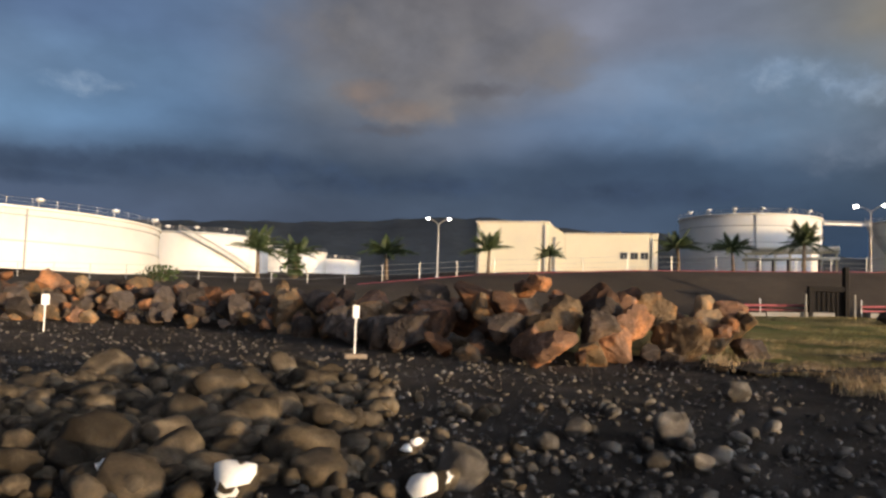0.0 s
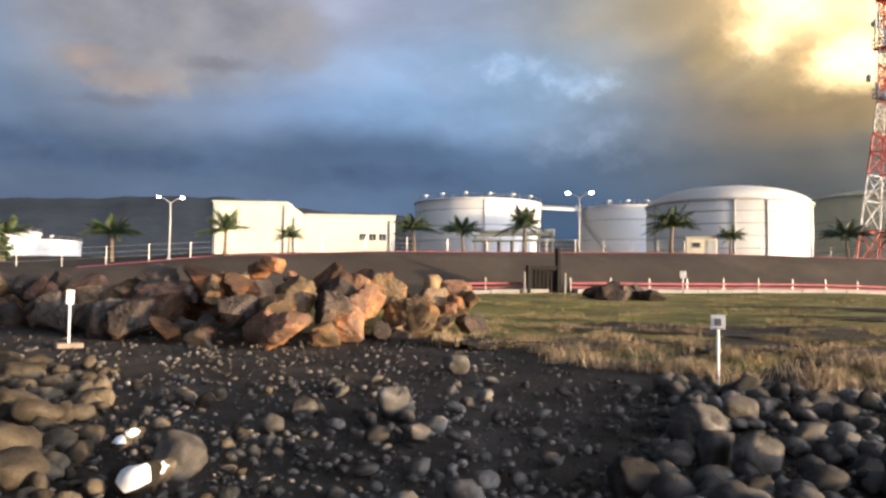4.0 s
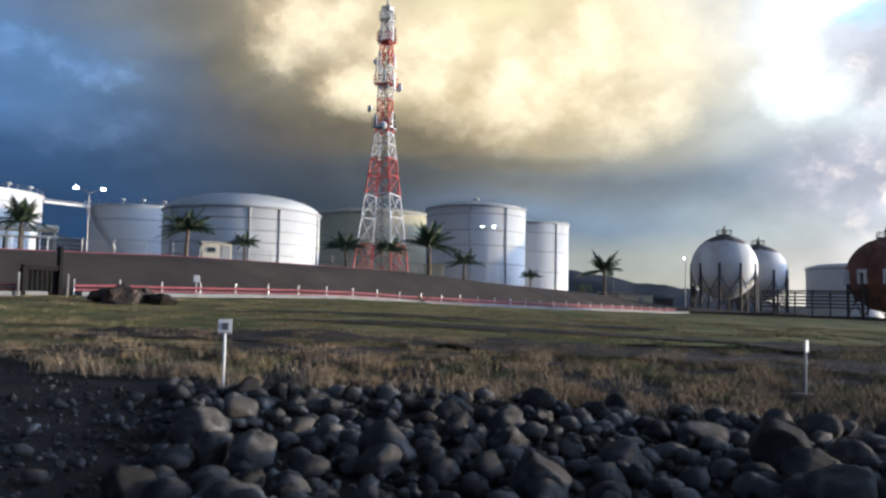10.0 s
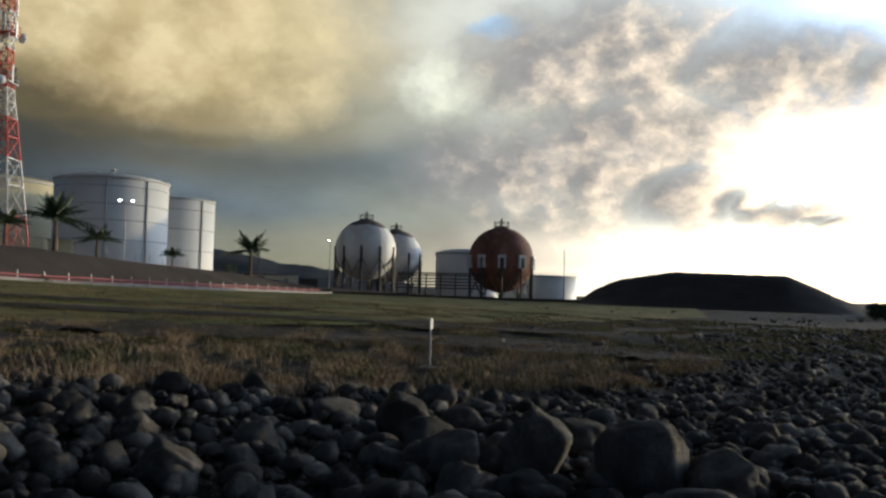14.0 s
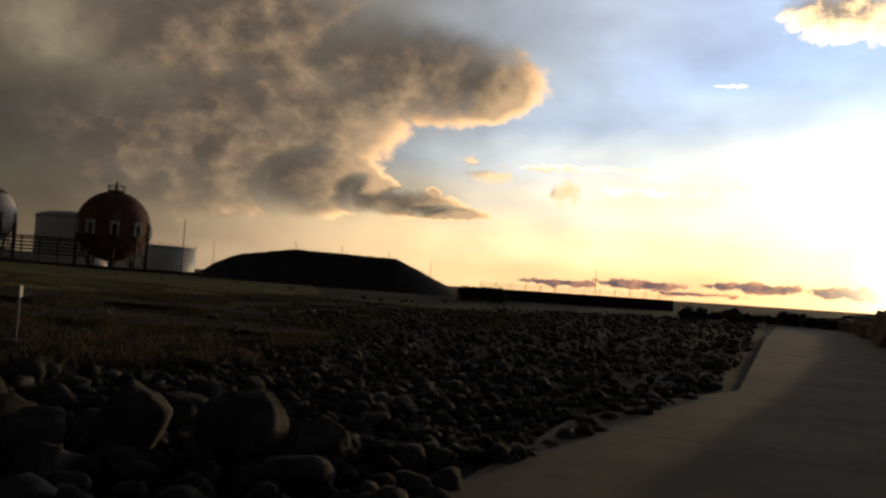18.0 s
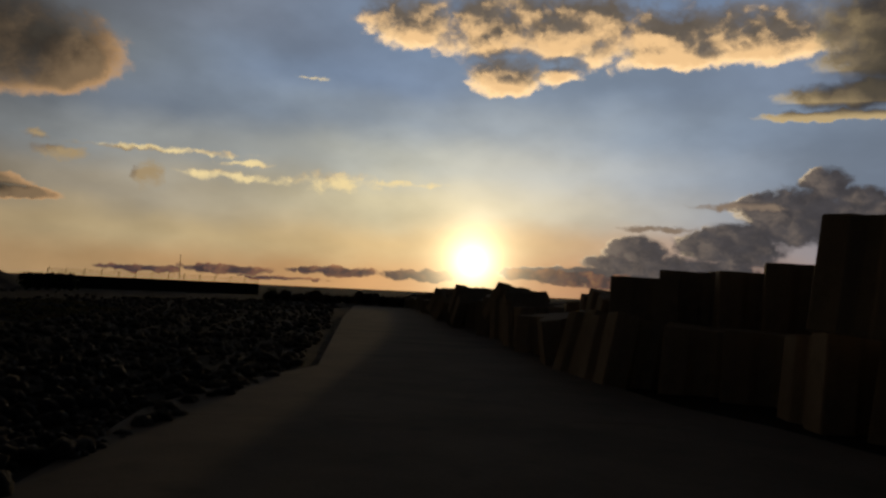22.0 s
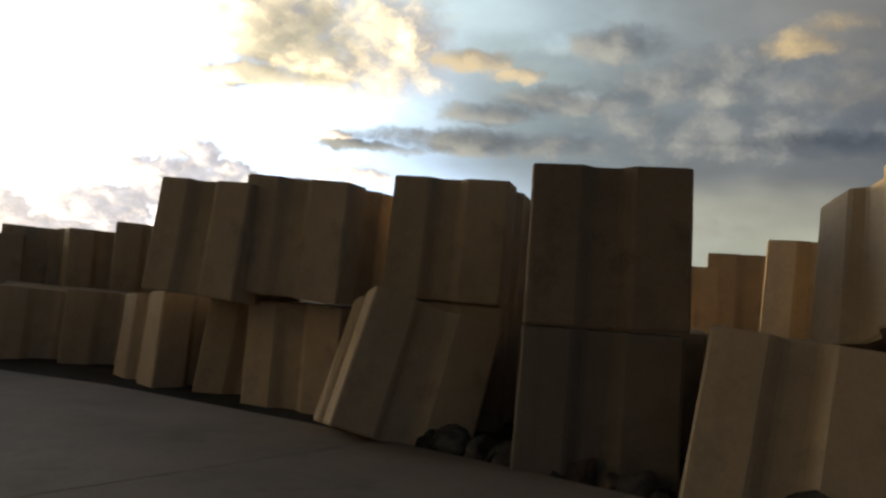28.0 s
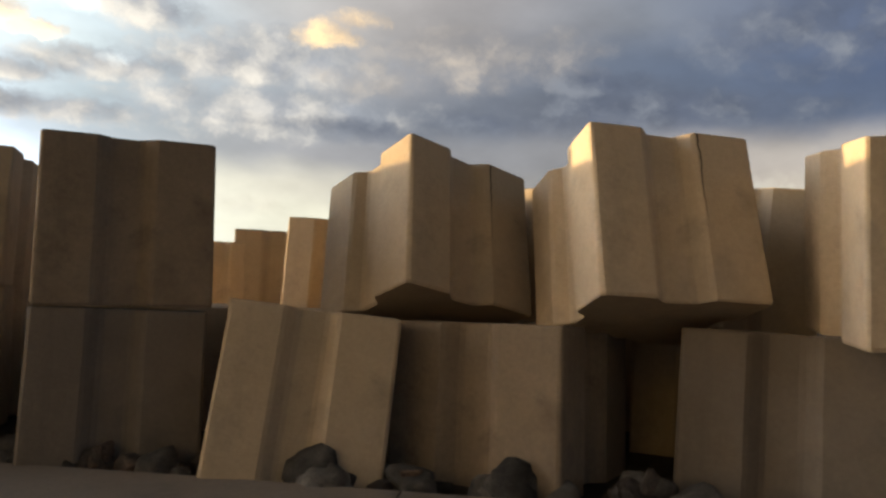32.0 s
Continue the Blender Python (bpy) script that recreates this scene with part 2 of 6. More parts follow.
def cloud(bodies, soft, dark, rim, under, grain=0.33, amp=1.2, lit=2.2, reach=1.1, bias=0.15, far=None, rim_w=0.0, edge=None, fill=0.12):
    """One bank of clouds: ellipses frayed by noise, billows a little brighter towards the sun, and a bright edge on that side alone."""
    global WN, WL
    tree = bpy.data.node_groups.new("cloud_bank", "ShaderNodeTree")
    for name, way_in in (("Place", "NodeSocketVector"), ("Under", "NodeSocketColor")):
        tree.interface.new_socket(name, in_out="INPUT", socket_type=way_in)
    tree.interface.new_socket("Sky", in_out="OUTPUT", socket_type="NodeSocketColor")
    outer = WN, WL
    WN, WL = tree.nodes, tree.links
    start = WN.new("NodeGroupInput")
    here_at, below_it = start.outputs[0], start.outputs[1]
    away = wvec("NORMALIZE", wvec("SUBTRACT", SKY_SUN, here_at))
    towards = wvec("ADD", here_at, wvec("SCALE", away, scale=reach))

    def ellipses(vec):
        field = None
        for a, e, ra, re in bodies:
            m = WN.new("ShaderNodeVectorMath")
            m.operation = "MULTIPLY_ADD"
            WL.new(vec, m.inputs[0])
            m.inputs[1].default_value = (1 / (ra * 0.55), 1 / re, 0)
            m.inputs[2].default_value = (-a / ra, -e / re, 0)
            q = WN.new("ShaderNodeVectorMath")
            q.operation = "DOT_PRODUCT"
            WL.new(m.outputs[0], q.inputs[0])
            WL.new(m.outputs[0], q.inputs[1])
            field = wmath("MINIMUM", q.outputs["Value"], field) if field else q.outputs["Value"]
        return wmath("MULTIPLY", wmath("SUBTRACT", 1.0, wmath("MINIMUM", field, 2.5)), 0.5)

    def density(shape, vec, detail):
        rough, _ = wnoise(wvec("MULTIPLY", vec, (1.7, 1.25, 1.0)), grain, detail, 0.56, 0.0)
        return wmath("ADD", shape, wmath("MULTIPLY", wmath("SUBTRACT", rough, 0.5), amp * 2))

    _, fray = wnoise(wvec("MULTIPLY", here_at, (1.8, 1.1, 1.0)), 0.8, 5, 0.6, 0.0)
    torn = wvec("ADD", here_at, wvec("SCALE", wvec("SUBTRACT", fray, (0.5, 0.5, 0.5)), scale=1.0))
    shape, ahead = ellipses(torn), ellipses(towards)
    full = wmath("ADD", density(shape, torn, 9), fill)
    here, there = density(shape, torn, 5), density(ahead, wvec("ADD", towards, wvec("SUBTRACT", torn, here_at)), 5)
    facing = wramp(wmath("SUBTRACT", shape, ahead), -0.05, 0.22)
    lump = wramp(wmath("SUBTRACT", here, there), -0.02, 0.28)
    mask = wramp(full, 0.0, soft)
    if far is not None:
        mask = wmath("ADD", wmath("MULTIPLY", mask, facing), wmath("MULTIPLY", wramp(full, -0.1, far), wmath("SUBTRACT", 1.0, facing)))
    light = wramp(wmath("ADD", bias, wmath("MULTIPLY", wmath("SUBTRACT", wmath("MINIMUM", here, 0.9), wmath("MINIMUM", there, 0.9)), lit)), -0.25, 1.0)
    grey, _ = wnoise(wvec("MULTIPLY", here_at, (1.8, 1.3, 1.0)), grain * 1.6, 6, 0.55, 0.0)
    body = wmix(light, wvec("SCALE", dark, scale=wmath("ADD", 0.55, wmath("MULTIPLY", grey, 0.9))), rim)
    if edge is not None:
        thin = wmath("SUBTRACT", 1.0, wramp(full, 0.02, 0.02 + rim_w * 2))
        body = wmix(wmath("MULTIPLY", thin, wmath("MULTIPLY", facing, wmath("ADD", 0.35, wmath("MULTIPLY", lump, 0.65)))), body, edge)
    end = WN.new("NodeGroupOutput")
    WL.new(wmix(mask, below_it, body), end.inputs[0])
    WN, WL = outer
    node = WN.new("ShaderNodeGroup")
    node.node_tree = tree
    WL.new(flat, node.inputs[0])
    WL.new(under, node.inputs[1])
    return node.outputs[0]


sky = tone
# pale grey-blue break
sky = cloud([(21.0, 15.0, 11.0, 4.5), (27.0, 11.0, 7.0, 2.5)], 1.8, (0.052, 0.066, 0.094), (0.09, 0.11, 0.145), sky, grain=0.3, amp=0.8, lit=1.0)
# grey storm cloud with a warm belly
sky = cloud([(-1.5, 18.8, 11.0, 4.0), (-3.2, 14.6, 4.8, 2.2), (5.5, 17.6, 6.0, 2.6)], 0.6, (0.058, 0.058, 0.066), (0.09, 0.082, 0.08), sky, grain=0.18, amp=0.5, lit=1.0, bias=0.1)
sky = cloud([(-6.0, 14.8, 2.6, 1.2), (-3.0, 13.6, 3.6, 1.0)], 1.3, (0.085, 0.060, 0.046), (0.12, 0.082, 0.06), sky, grain=0.3, amp=0.5, lit=1.4)
sky = cloud([(-3.6, 12.3, 3.4, 0.5), (2.5, 15.2, 3.5, 0.6)], 1.2, (0.034, 0.034, 0.042), (0.05, 0.046, 0.05), sky, grain=0.3, amp=0.5, lit=0.8)
# slate streaks low over the mountain
sky = cloud([(-26.0, 8.5, 8.8, 1.1), (-14.7, 9.3, 10.4, 1.0), (-27.2, 7.5, 6.4, 0.6), (-3.6, 8.4, 12.0, 1.0), (14.3, 8.1, 10.0, 1.0)], 1.0, (0.0111, 0.0172, 0.0324), (0.0222, 0.036, 0.0655), sky, grain=0.4, amp=0.6, lit=0.8)
# pale torn gaps
sky = cloud([(23.2, 15.6, 2.8, 1.2), (27.6, 14.6, 4.0, 1.3), (-25.0, 13.6, 3.0, 0.8)], 1.5, (0.085, 0.125, 0.185), (0.14, 0.175, 0.22), sky, grain=0.6, amp=0.8, lit=0.8)
# sunlit cream cloud
sky = cloud([(42.2, 18.5, 6.0, 3.6), (50.4, 17.0, 7.2, 4.8), (56.1, 15.1, 6.0, 4.4), (64.1, 14.2, 6.0, 3.6), (62.1, 17.7, 10.4, 4.4), (45.5, 15.2, 4.8, 2.4)], 0.8, (0.29, 0.175, 0.075), (0.60, 0.43, 0.22), sky, grain=0.2, amp=0.55, lit=1.25, bias=0.5)
# its olive shadowed belly
sky = cloud([(41.6, 13.1, 4.8, 1.6), (48.9, 11.3, 6.0, 1.2), (56.2, 10.0, 6.0, 0.7), (36.8, 16.2, 2.4, 2.2)], 1.1, (0.069, 0.0513, 0.0276), (0.129, 0.0904, 0.038), sky, grain=0.3, amp=0.5, lit=0.8)
# gap of clear blue
sky = cloud([(80.0, 18.5, 2.2, 1.0)], 1.0, (0.263, 0.432, 0.614), (0.324, 0.485, 0.677), sky, grain=0.5, amp=0.6, lit=0.8)
# mottled golden cloud
sky = cloud([(76.5, 14.6, 4.8, 2.8), (82.3, 12.1, 5.6, 2.8), (88.3, 13.4, 6.0, 3.2), (95.0, 14.2, 8.0, 2.4), (102.5, 14.6, 5.2, 1.6), (91.2, 8.8, 7.2, 2.0), (85.7, 7.1, 8.0, 2.0), (97.1, 6.5, 6.0, 1.3)], 1.3, (0.58, 0.54, 0.46), (1.25, 1.06, 0.72), sky, grain=0.2, amp=0.55, lit=1.1, reach=1.0, bias=0.42)
# evening cloud with a glowing edge towards the sun
sky = cloud([(98.5, 14.7, 8.6, 3.3), (87.0, 15.8, 10.0, 5.0), (85.0, 8.8, 11.0, 4.4), (93.2, 7.0, 4.6, 2.5), (99.3, 5.6, 4.4, 0.9), (102.9, 5.1, 2.6, 0.45), (97.3, 6.3, 2.0, 1.2), (101.7, 6.4, 0.7, 0.5), (105.0, 14.2, 3.4, 2.4), (102.5, 14.6, 6.0, 2.9), (90.0, 11.5, 9.0, 4.0)],
            0.22, (0.235, 0.192, 0.165), (1.55, 1.06, 0.66), sky, grain=0.24, amp=0.3, lit=2.6, reach=0.8, bias=0.0, fill=0.24, far=0.8, rim_w=0.2, edge=(4.2, 2.5, 1.3))
# small drifting puffs
sky = cloud([(111.2, 6.9, 0.9, 1.0), (105.8, 7.9, 2.2, 0.5), (104.2, 8.9, 0.9, 0.35), (110.0, 8.6, 4.5, 0.2)], 0.7, (1.25, 0.87, 0.59), (2.64, 1.99, 1.21), sky, 0.7, 1.0, 1.2)
# bright-edged cumulus high over the sun
sky = cloud([(128.8, 19.1, 4.0, 2.0), (134.5, 18.7, 4.6, 3.0), (135.4, 15.5, 3.2, 1.5), (140.7, 18.7, 8.4, 3.0), (147.0, 17.6, 8.0, 1.9), (152.6, 18.0, 6.0, 1.9), (139.0, 15.4, 2.0, 0.8)], 0.3, (0.95, 0.80, 0.70), (6.4, 4.2, 2.25), sky, grain=0.36, amp=0.8, lit=2.6, reach=0.7, bias=0.08, far=0.6, rim_w=0.26, edge=(9.71, 6.9, 4.0))
# dark heavy cloud beside it
sky = cloud([(161.8, 17.9, 6.6, 4.2), (164.5, 15.3, 6.0, 2.6), (159.4, 13.6, 5.2, 1.1), (157.4, 12.4, 5.0, 0.4), (167.3, 16.8, 7.0, 4.4)], 0.3, (0.30, 0.28, 0.305), (3.6, 2.7, 1.5), sky, grain=0.28, amp=0.6, lit=1.0, reach=0.7, bias=0.0, far=0.6, rim_w=0.16, edge=(5.32, 4.13, 2.39))
# towering cumulus over the sea
sky = cloud([(156.8, 8.0, 1.5, 1.2), (155.0, 5.9, 3.4, 2.0), (151.3, 3.9, 3.6, 1.5), (158.9, 7.2, 1.3, 0.8), (145.0, 3.4, 1.9, 1.1), (147.4, 2.3, 6.0, 0.8), (141.9, 1.6, 4.8, 0.6), (137.9, 1.5, 2.0, 0.45), (160.4, 5.7, 6.0, 1.6)], 0.14, (0.40, 0.38, 0.45), (1.25, 1.02, 0.92), sky, grain=0.55, amp=0.6, lit=1.7, reach=0.45, bias=0.0, far=0.3, rim_w=0.10, edge=(5.89, 4.63, 3.17))
# dark flat streaks by the tower of cloud
sky = cloud([(146.4, 5.0, 2.6, 0.25), (151.5, 6.6, 3.0, 0.3), (165.3, 10.2, 2.2, 0.5), (166.5, 7.6, 4.0, 0.6)], 0.5, (0.40, 0.37, 0.42), (1.6, 1.2, 0.95), sky, grain=0.7, amp=0.7, lit=1.0)
# low shelf clouds on the horizon
sky = cloud([(116.5, 0.9, 3.2, 0.3), (124.0, 1.15, 3.2, 0.32), (130.0, 1.1, 2.4, 0.5), (111.0, 0.7, 2.8, 0.25), (120.2, 0.5, 3.0, 0.12), (139.5, 1.4, 3.4, 0.5), (144.0, 1.2, 4.0, 0.5)], 0.3, (0.40, 0.28, 0.33), (2.6, 1.2, 0.62), sky, grain=0.9, amp=0.8, lit=1.0, reach=0.3, bias=0.0)
# thin golden wisps
sky = cloud([(123.4, 7.4, 3.6, 0.7), (112.7, 8.7, 4.8, 0.2), (117.9, 8.2, 2.6, 0.2), (128.6, 7.5, 3.6, 0.2), (116.2, 7.3, 3.6, 0.3), (121.7, 14.4, 1.2, 0.14)], 0.9, (4.2, 3.2, 1.95), (6.2, 5.0, 2.8), sky, grain=0.8, amp=1.2, lit=1.0)
# seaward stratus with a warm underside
sky = cloud([(163.0, 16.4, 4.4, 2.6), (162.5, 13.9, 4.8, 0.8)], 0.6, (0.27, 0.245, 0.215), (0.62, 0.52, 0.40), sky, grain=0.3, amp=0.8, lit=1.2)
# broken grey banks
sky = cloud([(174.1, 10.4, 7.4, 1.0), (176.5, 12.4, 4.8, 0.9), (168.6, 9.6, 5.0, 0.5), (182.0, 13.4, 5.6, 1.3), (185.7, 17.0, 4.4, 1.6), (192.5, 14.9, 10.0, 2.6), (192.7, 11.5, 12.0, 2.2), (182.2, 10.4, 9.0, 1.1)], 0.6, (0.10, 0.108, 0.132), (0.30, 0.285, 0.275), sky, grain=0.24, amp=0.8, lit=1.1, bias=0.15)
# small warm puffs lit from the sea
sky = cloud([(175.2, 15.9, 3.2, 0.9), (178.5, 15.1, 2.4, 0.6)], 0.6, (0.24, 0.205, 0.18), (0.50, 0.39, 0.28), sky, grain=0.5, amp=0.7, lit=1.2)
# torn blue gaps
sky = cloud([(170.6, 12.6, 2.4, 0.9), (180.6, 17.2, 2.6, 0.9), (183.5, 13.9, 1.6, 0.5)], 2.0, (0.36, 0.46, 0.57), (0.50, 0.58, 0.66), sky, grain=0.4, amp=0.7, lit=0.8)
# one cloud still catching the sun
sky = cloud([(197.4, 17.2, 2.8, 1.1), (199.6, 18.1, 2.2, 0.9)], 0.9, (0.24, 0.18, 0.125), (0.44, 0.32, 0.19), sky, 0.42, 0.7, 1.3)
# warm grey sheet over the blocks
sky = cloud([(209.0, 16.0, 9.0, 2.4), (201.0, 14.2, 5.0, 1.4)], 1.2, (0.115, 0.108, 0.112), (0.185, 0.165, 0.155), sky, grain=0.3, amp=0.9, lit=1.6)
# slate banks away from the sun
sky = cloud([(220.4, 12.4, 13.2, 1.6), (210.6, 11.4, 10.0, 1.2), (231.0, 16.9, 8.8, 3.2), (216.5, 14.3, 5.4, 1.2), (198.5, 10.7, 8.0, 1.0)], 0.9, (0.0302, 0.0366, 0.0573), (0.0719, 0.0802, 0.104), sky, 0.30, 0.8, 1.4)
# pale strip under the cloud
sky = cloud([(192.2, 5.0, 3.6, 1.0), (228.5, 7.2, 2.8, 1.2)], 1.2, (0.208, 0.196, 0.176), (0.252, 0.251, 0.241), sky, 0.6, 0.6, 1.0)

# clear-sky light behind it all, with the glow round the low sun
nishita = WN.new("ShaderNodeTexSky")
nishita.sky_type, nishita.sun_disc = "NISHITA", False
nishita.sun_elevation, nishita.sun_rotation = radians(SUN_EL), radians(SUN_AZ)
ca, ce = math.cos(radians(SUN_EL)), math.sin(radians(SUN_EL))
sun_way = (ca * math.sin(radians(SUN_AZ)), ca * math.cos(radians(SUN_AZ)), ce)
dot = WN.new("ShaderNodeVectorMath")
dot.operation = "DOT_PRODUCT"
WL.new(wvec("NORMALIZE", way), dot.inputs[0])
dot.inputs[1].default_value = sun_way
off = wmath("MULTIPLY", wmath("ARCCOSINE", wmath("MINIMUM", dot.outputs["Value"], 0.999999)), DEG)
glow = wmath("MULTIPLY", wmath("EXPONENT", wmath("MULTIPLY", off, -0.8)), 30.0)
halo = wmath("MULTIPLY", wmath("EXPONENT", wmath("MULTIPLY", off, -0.2)), 1.0)
sky = wvec("ADD", sky, wvec("SCALE", (1.0, 0.82, 0.5), scale=glow))
sky = wvec("ADD", sky, wvec("SCALE", (1.0, 0.75, 0.42), scale=halo))
sky = wvec("ADD", sky, wvec("SCALE", nishita.outputs[0], scale=0.0015))
bg = WN.new("ShaderNodeBackground")
WL.new(sky, bg.inputs[0])
bg.inputs[1].default_value = 1.0
WL.new(bg.outputs[0], WN.new("ShaderNodeOutputWorld").inputs[0])

sun = new("sun", bpy.data.lights.new("sun", "SUN"))
sun.data.energy, sun.data.angle, sun.data.color = 2.1, radians(0.6), (1.0, 0.72, 0.40)
sun.matrix_world = look((0, 0, 50), (-sun_way[0] * 100, -sun_way[1] * 100, 50 - sun_way[2] * 100))

# ---------------------------------------------------------------- materials
def material(name, base, rough=0.8, metal=0.0, var=0.35, scale=1.0, bump=0.3, fine=14.0, second=None, second_at=(0.52, 0.66), stain=None, per_piece=0.0, bump_dist=0.05, streak=None):
    """A procedural surface: base colour varied at two scales, a second colour in patches, relief, and a tint per piece."""
    m = bpy.data.materials.new(name)
    m.use_nodes = True
    n, l = m.node_tree.nodes, m.node_tree.links
    b = n["Principled BSDF"]
    b.inputs["Roughness"].default_value, b.inputs["Metallic"].default_value = rough, metal
    if rough > 0.86:
        b.inputs["Specular IOR Level"].default_value = 0.12
    tc = n.new("ShaderNodeTexCoord").outputs["Object"]

    def noise_at(s, detail=6, r=0.6, vec=None):
        k = n.new("ShaderNodeTexNoise")
        l.new(vec or tc, k.inputs["Vector"])
        k.inputs["Scale"].default_value, k.inputs["Detail"].default_value, k.inputs["Roughness"].default_value = s, detail, r
        return k.outputs["Fac"]

    def ramp(x, lo, hi, a, c):
        k = n.new("ShaderNodeMapRange")
        l.new(x, k.inputs[0])
        k.inputs[1].default_value, k.inputs[2].default_value, k.inputs[3].default_value, k.inputs[4].default_value = lo, hi, a, c
        return k.outputs[0]

    def mix(f, a, c):
        k = n.new("ShaderNodeMix")
        k.data_type = "RGBA"
        l.new(f, k.inputs[0])
        for s, v in ((k.inputs[6], a), (k.inputs[7], c)):
            if isinstance(v, tuple):
                s.default_value = (*v, 1)
            else:
                l.new(v, s)
        return k.outputs[2]

    def scaled(c, f):
        k = n.new("ShaderNodeVectorMath")
        k.operation = "SCALE"
        if isinstance(c, tuple):
            k.inputs[0].default_value = c
        else:
            l.new(c, k.inputs[0])
        l.new(f, k.inputs["Scale"])
        return k.outputs[0]

    col = base
    if second:
        col = mix(ramp(noise_at(scale * 0.6, 5), *second_at, 0, 1), col, second)
    if stain:
        col = mix(ramp(noise_at(scale * 2.3, 8, 0.7), 0.55, 0.72, 0, 0.8), col, stain)
    if streak:
        mp = n.new("ShaderNodeMapping")
        l.new(tc, mp.inputs[0])
        mp.inputs["Scale"].default_value = (2.5, 2.5, 0.12)
        col = mix(ramp(noise_at(scale * 0.8, 6, 0.65, mp.outputs[0]), 0.5, 0.72, 0, 0.75), col, streak)
    col = scaled(col, ramp(noise_at(scale, 7), 0.25, 0.75, 1 - var, 1 + var))
    grain = noise_at(fine, 8, 0.7)
    col = scaled(col, ramp(grain, 0.25, 0.75, 1 - var * 0.6, 1 + var * 0.6))
    if per_piece:
        oi = n.new("ShaderNodeObjectInfo")
        isl = n.new("ShaderNodeNewGeometry")
        add = n.new("ShaderNodeMath")
        add.operation = "ADD"
        l.new(oi.outputs["Random"], add.inputs[0])
        l.new(isl.outputs["Random Per Island"], add.inputs[1])
        fr = n.new("ShaderNodeMath")
        fr.operation = "FRACT"
        l.new(add.outputs[0], fr.inputs[0])
        col = scaled(col, ramp(fr.outputs[0], 0, 1, 1 - per_piece, 1 + per_piece))
    l.new(col, b.inputs["Base Color"])
    if bump:
        bp = n.new("ShaderNodeBump")
        bp.inputs["Strength"].default_value, bp.inputs["Distance"].default_value = bump, bump_dist
        l.new(grain, bp.inputs["Height"])
        l.new(bp.outputs[0], b.inputs["Normal"])
    return m


def glowing(name, colour, strength):
    m = bpy.data.materials.new(name)
    m.use_nodes = True
    b = m.node_tree.nodes["Principled BSDF"]
    b.inputs["Base Color"].default_value = (0.9, 0.9, 0.9, 1)
    b.inputs["Emission Color"].default_value, b.inputs["Emission Strength"].default_value = (*colour, 1), strength
    return m


M_SOIL = material("black_sand_soil", (0.064, 0.053, 0.044), 0.95, var=0.5, scale=0.7, fine=34, bump=1.0, second=(0.09, 0.076, 0.064), stain=(0.034, 0.03, 0.027), bump_dist=0.06)
M_GRASSY = material("dry_turf", (0.22, 0.18, 0.072), 0.95, var=0.55, scale=0.35, fine=6, bump=1.0, second=(0.145, 0.15, 0.048), second_at=(0.48, 0.6), stain=(0.05, 0.043, 0.03), bump_dist=0.12)
M_BUND = material("sealed_earth_bank", (0.058, 0.048, 0.040), 0.95, var=0.25, scale=0.2, fine=5, bump=0.4, second=(0.075, 0.062, 0.05))
M_PAVE = material("worn_concrete_paving", (0.24, 0.19, 0.145), 0.9, var=0.22, scale=0.6, fine=22, bump=0.25, second=(0.21, 0.17, 0.135), stain=(0.16, 0.13, 0.10))
M_BLOCK = material("cast_concrete", (0.44, 0.335, 0.225), 0.88, var=0.16, scale=1.1, fine=26, bump=0.22, second=(0.36, 0.28, 0.2), stain=(0.30, 0.235, 0.165), per_piece=0.12, streak=(0.32, 0.25, 0.18))
# damp stain on one cube; on another the dark tone is painted shade
M_DAMP_AND_SHADE = material("damp_and_shade_toned_concrete", (0.16, 0.125, 0.095), 0.8, var=0.2, scale=1.1, fine=26, bump=0.2, second=(0.11, 0.09, 0.07), streak=(0.09, 0.075, 0.06))
# the cast concrete toned down, with shade put into its colour
M_BLOCK_SHADED = material("shade_toned_concrete", (0.24, 0.18, 0.125), 0.88, var=0.22, scale=1.1, fine=26, bump=0.25, second=(0.185, 0.138, 0.097), stain=(0.14, 0.105, 0.075), streak=(0.15, 0.115, 0.08))
M_CRACK = material("crack_shadowed_concrete", (0.03, 0.024, 0.018), 0.95, var=0.2, bump=0)
M_BASALT = material("weathered_basalt", (0.098, 0.087, 0.076), 0.92, var=0.45, scale=1.4, fine=13, bump=0.8, second=(0.165, 0.148, 0.128), stain=(0.046, 0.042, 0.039), per_piece=0.55)
M_BROWN = material("brown_beach_basalt", (0.088, 0.070, 0.050), 0.9, var=0.5, scale=1.6, fine=14, bump=0.8, second=(0.15, 0.118, 0.08), stain=(0.042, 0.036, 0.031), per_piece=0.55)
M_RED_ROCK = material("rusty_quarry_rock", (0.125, 0.074, 0.05), 0.92, var=0.45, scale=1.2, fine=9, bump=0.8, second=(0.27, 0.122, 0.055), second_at=(0.47, 0.6), stain=(0.07, 0.052, 0.044), per_piece=0.5)
M_TAN_ROCK = material("ochre_quarry_rock", (0.17, 0.12, 0.075), 0.92, var=0.4, scale=1.6, fine=9, bump=0.9, second=(0.28, 0.155, 0.07), second_at=(0.5, 0.62), stain=(0.06, 0.045, 0.036), per_piece=0.5)
M_DARK_ROCK = material("dark_quarry_rock", (0.075, 0.060, 0.051), 0.92, var=0.45, scale=1.2, fine=9, bump=0.8, second=(0.135, 0.088, 0.06), stain=(0.035, 0.03, 0.028), per_piece=0.5)
M_WHITE = material("white_tank_paint", (0.63, 0.62, 0.585), 0.55, var=0.06, scale=0.15, fine=2, bump=0.05, second=(0.7, 0.69, 0.65), streak=(0.62, 0.59, 0.53))
